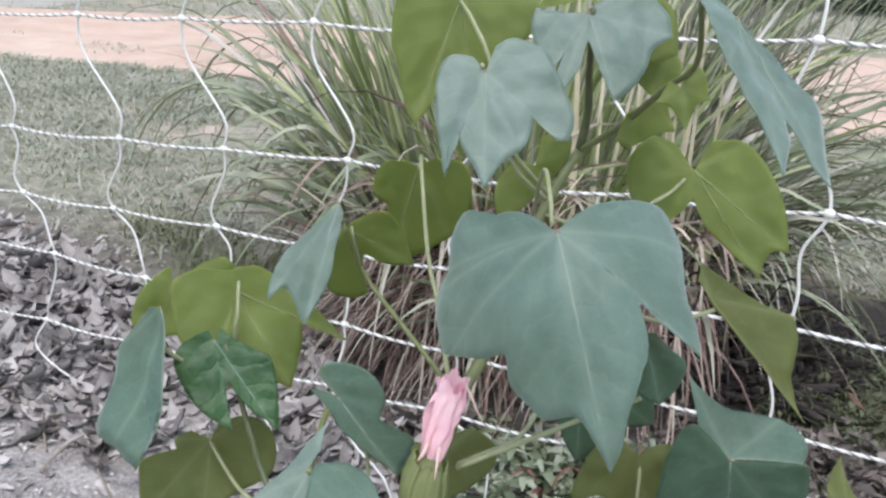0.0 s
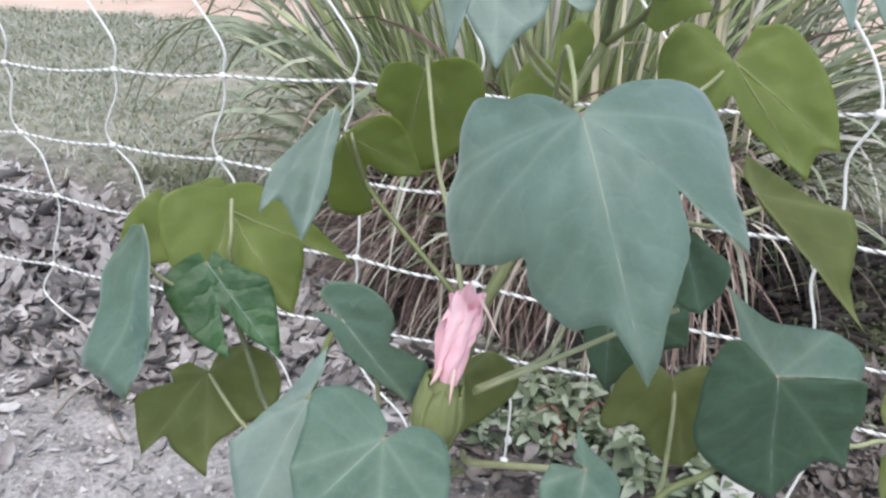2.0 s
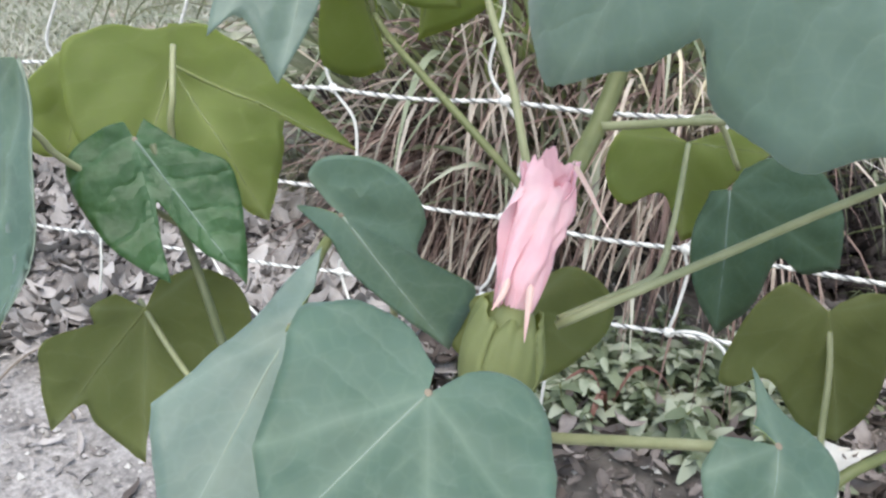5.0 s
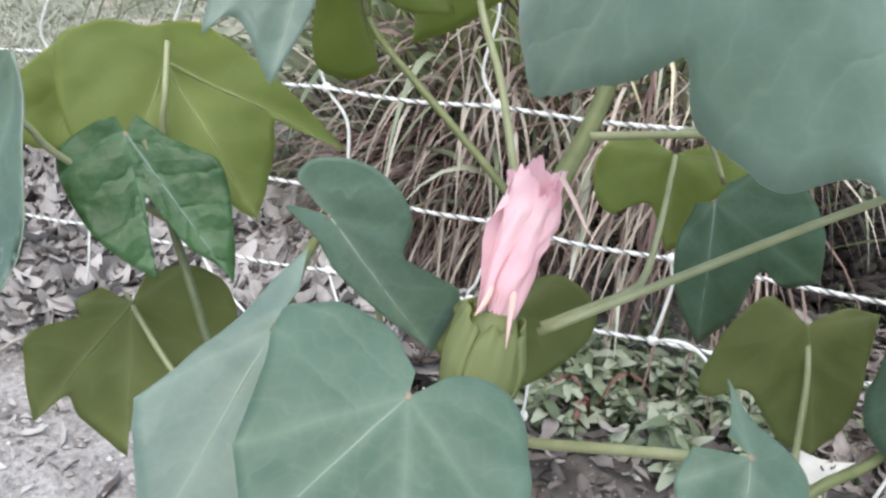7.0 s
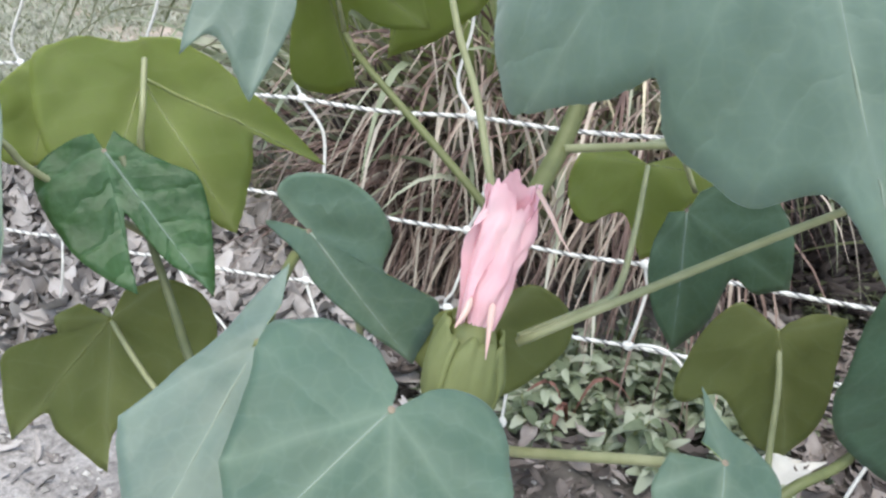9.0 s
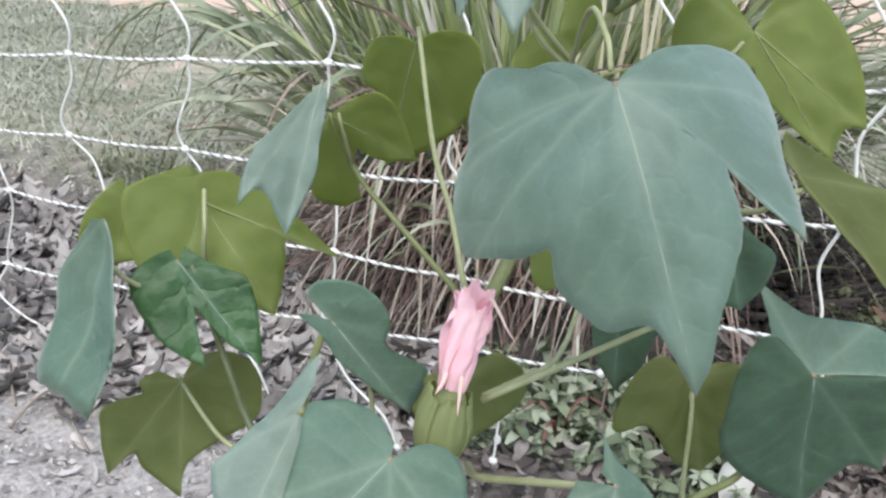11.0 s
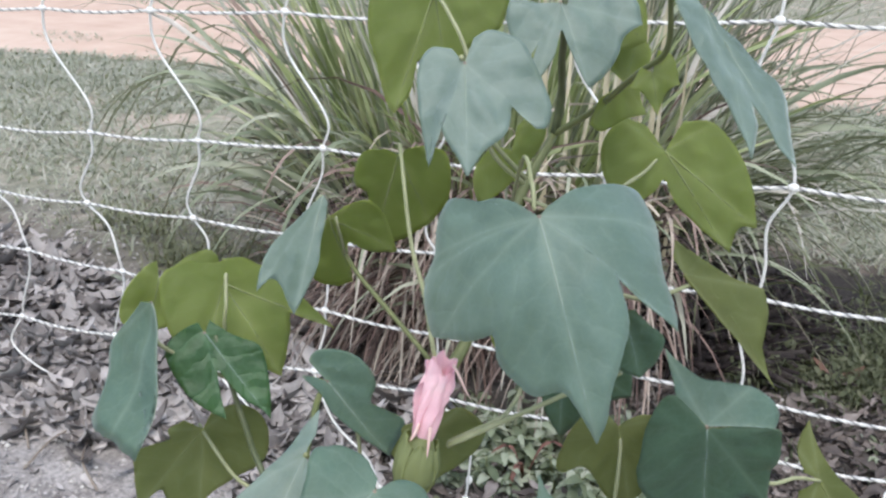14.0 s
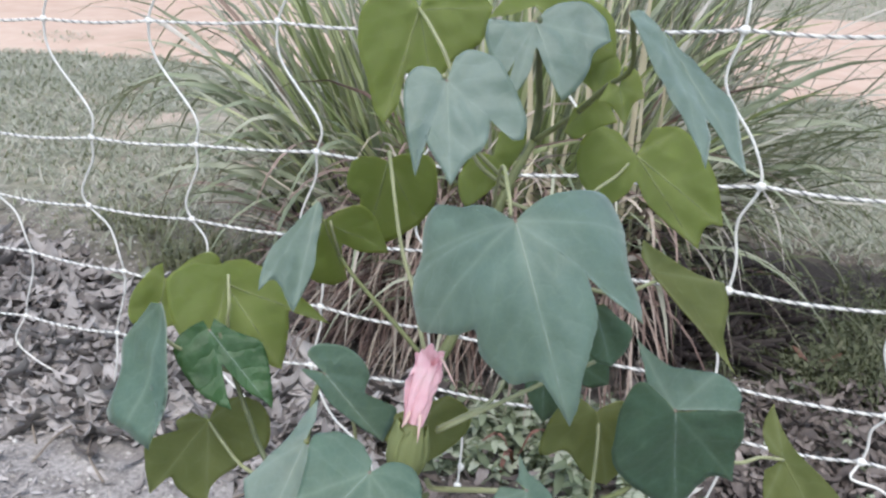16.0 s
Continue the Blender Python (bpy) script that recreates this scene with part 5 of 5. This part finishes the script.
shape("petal_shred", verts, faces, CLAW, flower, "thin dry petal shred")
for k in range(3):
    a0 = 2 * math.pi * k / 3 - 1.35
    verts, faces = [], []
    nu, nv = 14, 21
    for j in range(nu + 1):
        u = j / nu
        for i in range(nv + 1):
            w = i / nv - 0.5
            a = a0 + w * 2.7
            tooth = 0.0035 * abs(math.sin(w * 12.5 + k)) ** 0.8 * max(0, (u - 0.55) / 0.45)
            r = 0.0032 + 0.0098 * math.sin(u * 2.6) ** 0.75 + 0.0007 * math.sin(w * 44 + 2 * noise.noise((w * 3, u * 2, k))) * u + 0.0012 * noise.noise((w * 6, u * 4, k * 7)) + 0.0004 * k
            z = -0.022 + u * (0.033, 0.036, 0.037)[k] * (1 - 0.2 * (2 * w) ** 2) + tooth
            verts.append(FOOT - BASE + fx * r * math.cos(a) + fy * r * math.sin(a) + axis * z)
    for j in range(nu):
        for i in range(nv):
            p = j * (nv + 1) + i
            faces.append((p, p + 1, p + nv + 2, p + nv + 1))
    ob = shape("bract", verts, faces, BRACT, flower)
    mod = ob.modifiers.new("thickness", "SOLIDIFY")
    mod.thickness = 0.0006
verts, faces = [], []  # the calyx that the petals rise from
for j in range(9):
    u = j / 8
    for i in range(24):
        a = 2 * math.pi * i / 24
        r = (0.0102 * math.cos(u * 1.25) + 0.0002) * (1 + 0.06 * math.sin(10 * a) + 0.08 * noise.noise((math.cos(a) * 2, math.sin(a) * 2, u * 3)))
        verts.append(FOOT - BASE + fx * r * math.cos(a) + fy * r * math.sin(a) + axis * (0.0005 + 0.0165 * math.sin(u * 1.5)))
for j in range(8):
    for i in range(24):
        p, q = j * 24 + i, j * 24 + (i + 1) % 24
        faces.append((p, q, q + 24, p + 24))
shape("calyx", verts, faces, BRACT, flower)
foot = FOOT - axis * 0.017
stalk("flower_stalk", [foot + axis * 0.002, foot - axis * 0.012, foot - axis * 0.026 + Vector((0, 0.01, 0)), (-0.047, 0.428, 0.290)], 0.0024, 0.0022)

# ---- weeds by the net ----
rnd = random.Random(31)


def weed_leaf(length, width, droop):
    verts, faces = [], []
    for j in range(6):
        u = j / 5
        w = width * math.sin(math.pi * min(1, 0.06 + 0.90 * u)) ** 0.6
        z = length * (0.25 * u - droop * u * u)
        verts.extend(((u * length, -w, z + w * 0.3), (u * length, 0, z), (u * length, w, z + w * 0.3)))
    for j in range(5):
        a = 3 * j
        faces += [(a, a + 1, a + 4, a + 3), (a + 1, a + 2, a + 5, a + 4)]
    return verts, faces


def weed(name, seed, mat, label, tall):
    r = random.Random(seed)
    w = thing(name, label, "weed", (0, 0, 0), "weeds by the net")
    pts = spline([(0, 0, -0.004), (r.uniform(-0.004, 0.004), r.uniform(-0.004, 0.004), tall * 0.5), (r.uniform(-0.008, 0.008), r.uniform(-0.008, 0.008), tall)], 4)
    v, f = tube(pts, (0.0012, 0.0006), 5)
    shape("stem", v, f, STEM, w)
    me = bpy.data.meshes.new("leaf")
    v, f = weed_leaf(0.0150, 0.0043, 0.95)
    me.from_pydata(v, [], f)
    me.materials.append(mat)
    me.polygons.foreach_set("use_smooth", [True] * len(f))
    for k in range(13):
        ob = new("leaf", me)
        ob.parent = w
        p = pts[2 + (k * 6) // 12]
        sc = r.uniform(0.5, 1.25)
        ob.matrix_basis = Matrix.Translation(p) @ Euler((radians(r.uniform(-30, 30)), radians(r.uniform(-60, 20)), k * 2.4 + r.uniform(-0.3, 0.3))).to_matrix().to_4x4() @ Matrix.Scale(sc, 4)
    return w


WEED_LABEL = "small green oval-leaved weed in the soil by the net"
kinds = [weed("weed", 40 + i, WEED, WEED_LABEL, 0.024 + 0.012 * i) for i in range(3)]
red = thing("weed", "small weed with reddish arching leaves by the net", "weed", (-0.105, 0.845, 0), "weeds by the net")
for k, (reach, turn, rise, mat) in enumerate(((0.060, 0.5, 0.052, WEED_RED), (0.045, 3.4, 0.045, WEED_RED), (0.05, 1.6, 0.04, WEED), (0.04, 4.6, 0.035, WEED_RED))):
    verts, faces = [], []
    d = Vector((math.cos(turn), math.sin(turn), 0))
    ribbon(spline([(0, 0, 0), d * reach * 0.35 + Vector((0, 0, rise)), d * reach * 0.8 + Vector((0, 0, rise * 0.85)), d * reach * 1.15 + Vector((0, 0, rise * 0.3))], 4), [0.0012, 0.002, 0.0026, 0.003, 0.0033, 0.0035, 0.0035, 0.0034, 0.0032, 0.0028, 0.0022, 0.0014, 0.0003], d, 0.35, verts, faces)
    shape("leaf", verts, faces, mat, red)
for i, w in enumerate(kinds):
    w.location = (-0.15 + 0.06 * i, 0.93, 0)
for i in range(200):
    if i < 125:
        x, y = rnd.uniform(-0.24, 0.10), rnd.uniform(0.79, 1.00)
    elif i > 164:
        x, y = rnd.uniform(0.06, 0.34), rnd.uniform(0.84, 1.16)
    else:
        x, y = rnd.uniform(0.22, 0.62), rnd.uniform(1.2, 1.6)
    c = copy_thing(rnd.choice(kinds), pose(x, y, terrain(x, y), rnd.uniform(-20, 20), rnd.uniform(-20, 20), rnd.uniform(0, 360)))
    s = rnd.uniform(0.8, 1.4) if i < 125 else rnd.uniform(0.6, 0.95)
    c.scale = (s, s, s)
rnd = random.Random(33)


def weed_carpet(name, count, spots, label, mat):
    """Tiny creeping weeds too small to tell apart."""
    verts, faces = [], []
    for i in range(count):
        cx, cy, sx, sy = rnd.choice(spots)
        x, y = rnd.gauss(cx, sx), rnd.gauss(cy, sy)
        h = rnd.uniform(0.006, 0.055)
        for k in range(2):  # a thin blade of grass or two between the leaves
            a, reach = rnd.uniform(0, 6.283), rnd.uniform(0.02, 0.06)
            p, d = Vector((x, y, terrain(x, y))), Vector((math.cos(a), math.sin(a), 0))
            ribbon([p, p + d * reach * 0.3 + Vector((0, 0, reach * 0.7)), p + d * reach + Vector((0, 0, reach * rnd.uniform(0.3, 0.9)))], (0.0012, 0.001, 0.0002), d, 0.3, verts, faces)
        for k in range(4):
            v, f = weed_leaf(rnd.uniform(0.006, 0.017), rnd.uniform(0.0014, 0.0042), rnd.uniform(0.2, 0.9))
            m = pose(x, y, terrain(x, y) + h * (0.3 + 0.17 * k), 0, rnd.uniform(-40, 20), k * 137 + rnd.uniform(0, 60))
            b = len(verts)
            verts.extend(m @ Vector(p) for p in v)
            faces.extend(tuple(q + b for q in g) for g in f)
    tagged(shape(name, verts, faces, mat), label, "weeds", kind="stuff")


weed_carpet("creeping_weeds", 1250, [(0.33, 1.40, 0.09, 0.08), (0.22, 1.26, 0.08, 0.05), (0.46, 1.52, 0.12, 0.10), (0.36, 1.30, 0.08, 0.05), (0.57, 1.45, 0.12, 0.12), (0.66, 1.38, 0.10, 0.10)], "low yellow-green creeping weeds on shade-darkened soil by the clump", WEED_DARK)
weed_carpet("creeping_weeds", 300, [(-0.92, 1.20, 0.06, 0.05), (-0.80, 1.22, 0.07, 0.05), (-1.12, 1.28, 0.08, 0.05)], "low yellow-green creeping weeds beside the dry leaves", WEED_PALE)

# ---- dead leaves under the net ----
rnd = random.Random(21)
litter = thing("leaf_litter", "grey-brown dry curled leaves heaped along the net", "leaf litter", (0, 0, 0), kind="stuff")


def dead_leaf(seed):
    r = random.Random(seed)
    ln = r.uniform(0.034, 0.082)
    wd, curl, roll = ln * r.uniform(0.08, 0.19), r.uniform(-0.3, 0.6), r.uniform(20, 100)
    verts, faces = [], []
    nu, nv = 9, 4
    bend = r.uniform(-0.2, 0.2)
    for j in range(nu + 1):
        u = j / nu
        w = wd * math.sin(math.pi * min(0.985, 0.04 + 0.95 * u)) ** 0.8 * (1 + 0.45 * noise.noise((u * 8, seed * 1.7, 0)))
        for i in range(nv + 1):
            s = (i / nv - 0.5) * 2
            x, y = (u - 0.5) * ln, s * w * (1 + 0.35 * noise.noise((u * 9, s * 2, seed))) + bend * (2 * u - 1) ** 2 * ln
            z = curl * (2 * u - 1) ** 2 * ln * 0.5 + roll * y * y + 0.007 * noise.noise((u * 4, s * 1.6, seed * 3)) + 0.002 * noise.noise((u * 9, s * 3, seed * 5))
            verts.append((x, y, z + 0.002))
    for j in range(nu):
        for i in range(nv):
            p = j * (nv + 1) + i
            faces.append((p, p + 1, p + nv + 2, p + nv + 1))
    return verts, faces


variants = []
for k in range(24):
    v, f = dead_leaf(k)
    me = bpy.data.meshes.new("dead_leaf")
    me.from_pydata(v, [], f)
    me.materials.append(DEAD)
    me.polygons.foreach_set("use_smooth", [True] * len(f))
    variants.append((me, v, f))


def litter_spot():
    while True:
        x, y = rnd.uniform(-1.9, 0.95), rnd.uniform(0.5, 1.45)
        front = 0.66 + 0.07 * noise.noise((x * 3, 0, 2))
        back = 1.0 + 0.10 * noise.noise((x * 4, 5, 2)) - 0.10 * (x + 0.9)
        back = 1.12 + 0.5 * min(0.25, max(0.0, x - 0.1)) if x > 0.0 else back
        chance = 1.0 if front < y < back else 0.05 if y < front else 0.22 * max(0.0, 1 - (y - back) / (0.12 if x < -0.5 else 0.08)) ** 2
        if (x + 0.36) ** 2 / 0.13 + (y - 1.35) ** 2 / 0.13 < 1:
            chance *= 0.1
        if -0.25 < x < 0.10 and 0.8 < y < 1.0:
            chance *= 0.08
        elif -0.3 < x < 0.16 and y < 0.82:
            chance *= 0.3
        if rnd.random() < chance:
            return x, y


def litter_pose(x, y):
    return pose(x, y, terrain(x, y) + rnd.uniform(0.0, 0.034) * min(1, max(0.12, (y - 0.62) / 0.15)), max(-34, min(34, rnd.gauss(0, 18))), max(-30, min(30, rnd.gauss(0, 15))), rnd.uniform(0, 360)) @ Matrix.Scale(rnd.uniform(0.7, 1.25), 4)


single, pile_v, pile_f, brown_v, brown_f = 0, [], [], [], []
for i in range(10500):
    x, y = litter_spot()
    me, v, f = rnd.choice(variants)
    m = litter_pose(x, y)
    if y < 0.62:  # trodden to pieces on the bare soil
        m = m @ Matrix.Scale(rnd.uniform(0.35, 0.7), 4)
    if x > -0.25:  # broken small on the right side
        m = m @ Matrix.Scale(0.5, 4)
    if single < 300 and y < 1.0 and -1.0 < x < -0.3:
        single += 1
        ob = new("dead_leaf", me)
        ob.parent, ob.matrix_basis = litter, m
    else:
        pv, pf = (brown_v, brown_f) if x > -0.28 + rnd.gauss(0, 0.06) else (pile_v, pile_f)
        k = len(pv)
        pv.extend(m @ Vector(p) for p in v)
        pf.extend(tuple(q + k for q in face) for face in f)
tagged(shape("leaf_pile", pile_v, pile_f, DEAD_PILE, litter), kind="stuff")
tagged(shape("leaf_pile", brown_v, brown_f, BROWN_PILE, litter), "darker brown leaves by the clump", kind="stuff")
# torn scraps of leaf trodden into the soil
verts, faces, brown_scraps = [], [], ([], [])
for i in range(11000):
    x, y = rnd.uniform(-1.5, 0.6), rnd.gauss(0.66, 0.17) if rnd.random() < 0.65 else rnd.uniform(0.9, 1.5)
    if noise.noise((x * 4, y * 4, 8)) < rnd.uniform(-0.6, 0.3):
        continue
    v, f = (brown_scraps if x > -0.25 else (verts, faces))
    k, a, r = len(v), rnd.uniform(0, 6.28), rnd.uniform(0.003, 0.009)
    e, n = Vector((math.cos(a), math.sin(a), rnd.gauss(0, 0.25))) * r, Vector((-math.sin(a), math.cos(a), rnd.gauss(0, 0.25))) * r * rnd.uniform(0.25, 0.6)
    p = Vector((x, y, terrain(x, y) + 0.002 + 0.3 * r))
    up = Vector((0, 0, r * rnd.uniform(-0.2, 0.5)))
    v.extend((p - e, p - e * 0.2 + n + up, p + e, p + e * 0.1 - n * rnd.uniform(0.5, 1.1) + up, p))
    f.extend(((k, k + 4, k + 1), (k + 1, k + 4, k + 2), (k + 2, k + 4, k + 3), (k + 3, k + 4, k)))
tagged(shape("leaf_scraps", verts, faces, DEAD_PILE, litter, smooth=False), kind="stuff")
tagged(shape("leaf_scraps", *brown_scraps, BROWN_PILE, litter, smooth=False), kind="stuff")

rnd = random.Random(23)
for i in range(16):
    x, y, a = rnd.uniform(-1.1, 0.3), rnd.uniform(0.6, 1.1), rnd.uniform(0, 3.14)
    ln = rnd.uniform(0.05, 0.14)
    d = Vector((math.cos(a), math.sin(a), 0))
    mid = Vector((rnd.gauss(0, 0.008), rnd.gauss(0, 0.008), 0.012))
    v, f = tube(spline([-d * ln / 2, mid, d * ln / 2 + Vector((0, 0, 0.006))], 4), (0.0018, 0.0009), 5)
    tw = shape("twig", v, f, TWIG)
    tw.location = (x, y, terrain(x, y) + 0.003)
    tagged(tw, "thin dry twig lying on the soil", "twig", "twigs on the soil")
pale = shape("pale_leaf", *dead_leaf(77), plain("bleached_leaf", [(0.3, (0.30, 0.285, 0.25)), (0.7, (0.48, 0.465, 0.42))], 50, 0.7, 0.4, 0.001))
pale.matrix_basis = pose(0.084, 0.825, 0.028, 30, -10, 70) @ Matrix.Diagonal((1.2, 2.3, 1.5, 1))
tagged(pale, "bleached pale fallen leaf on the soil", "dead leaf")

for x, y, turn, c, tilt in ((0.262, 1.268, 20, (0.15, 0.075, 0.05), 8), (-0.905, 1.042, 75, (0.21, 0.23, 0.18), -6), (0.42, 1.17, 130, (0.17, 0.10, 0.07), 14)):
    brown = plain("fallen_leaf", [(0.3, tuple(0.7 * q for q in c)), (0.7, tuple(1.25 * q for q in c))], 50, 0.65, 0.5, 0.002)
    fallen = shape("fallen_leaf", *dead_leaf(91), brown)
    fallen.matrix_basis = pose(x, y, terrain(x, y) + 0.022, tilt, 6, turn) @ Matrix.Diagonal((2.1, 3.4, 1.4, 1))
    tagged(fallen, "broad reddish-brown fallen leaf on the soil" if c[0] < 0.2 else "pale grey-green fallen leaf on the litter", "dead leaf")

# clods and crumbs on the bare soil
rnd = random.Random(41)
verts, faces = [], []
for i in range(15000):
    x, y = rnd.uniform(-1.5, 0.9), rnd.uniform(0.05, 0.95) if rnd.random() < 0.8 else rnd.uniform(0.9, 1.3)
    r = 0.0012 + 0.0045 * rnd.random() ** 3
    p = Vector((x, y, terrain(x, y) + r * 0.25))
    k = len(verts)
    a = rnd.uniform(0, 6.28)
    for dx, dy, dz in ((1, 0, 0), (0, 1, 0), (-1, 0, 0), (0, -1, 0), (0.1, 0.1, 0.9)):
        f = rnd.uniform(0.7, 1.3)
        verts.append(p + Vector(((dx * math.cos(a) - dy * math.sin(a)) * r * f, (dx * math.sin(a) + dy * math.cos(a)) * r * f * 0.8, dz * r * f)))
    faces += [(k, k + 1, k + 4), (k + 1, k + 2, k + 4), (k + 2, k + 3, k + 4), (k + 3, k, k + 4)]
tagged(shape("soil_crumbs", verts, faces, CRUMB, smooth=False), "pale crumbs and clods on the sandy soil", "soil", kind="stuff")
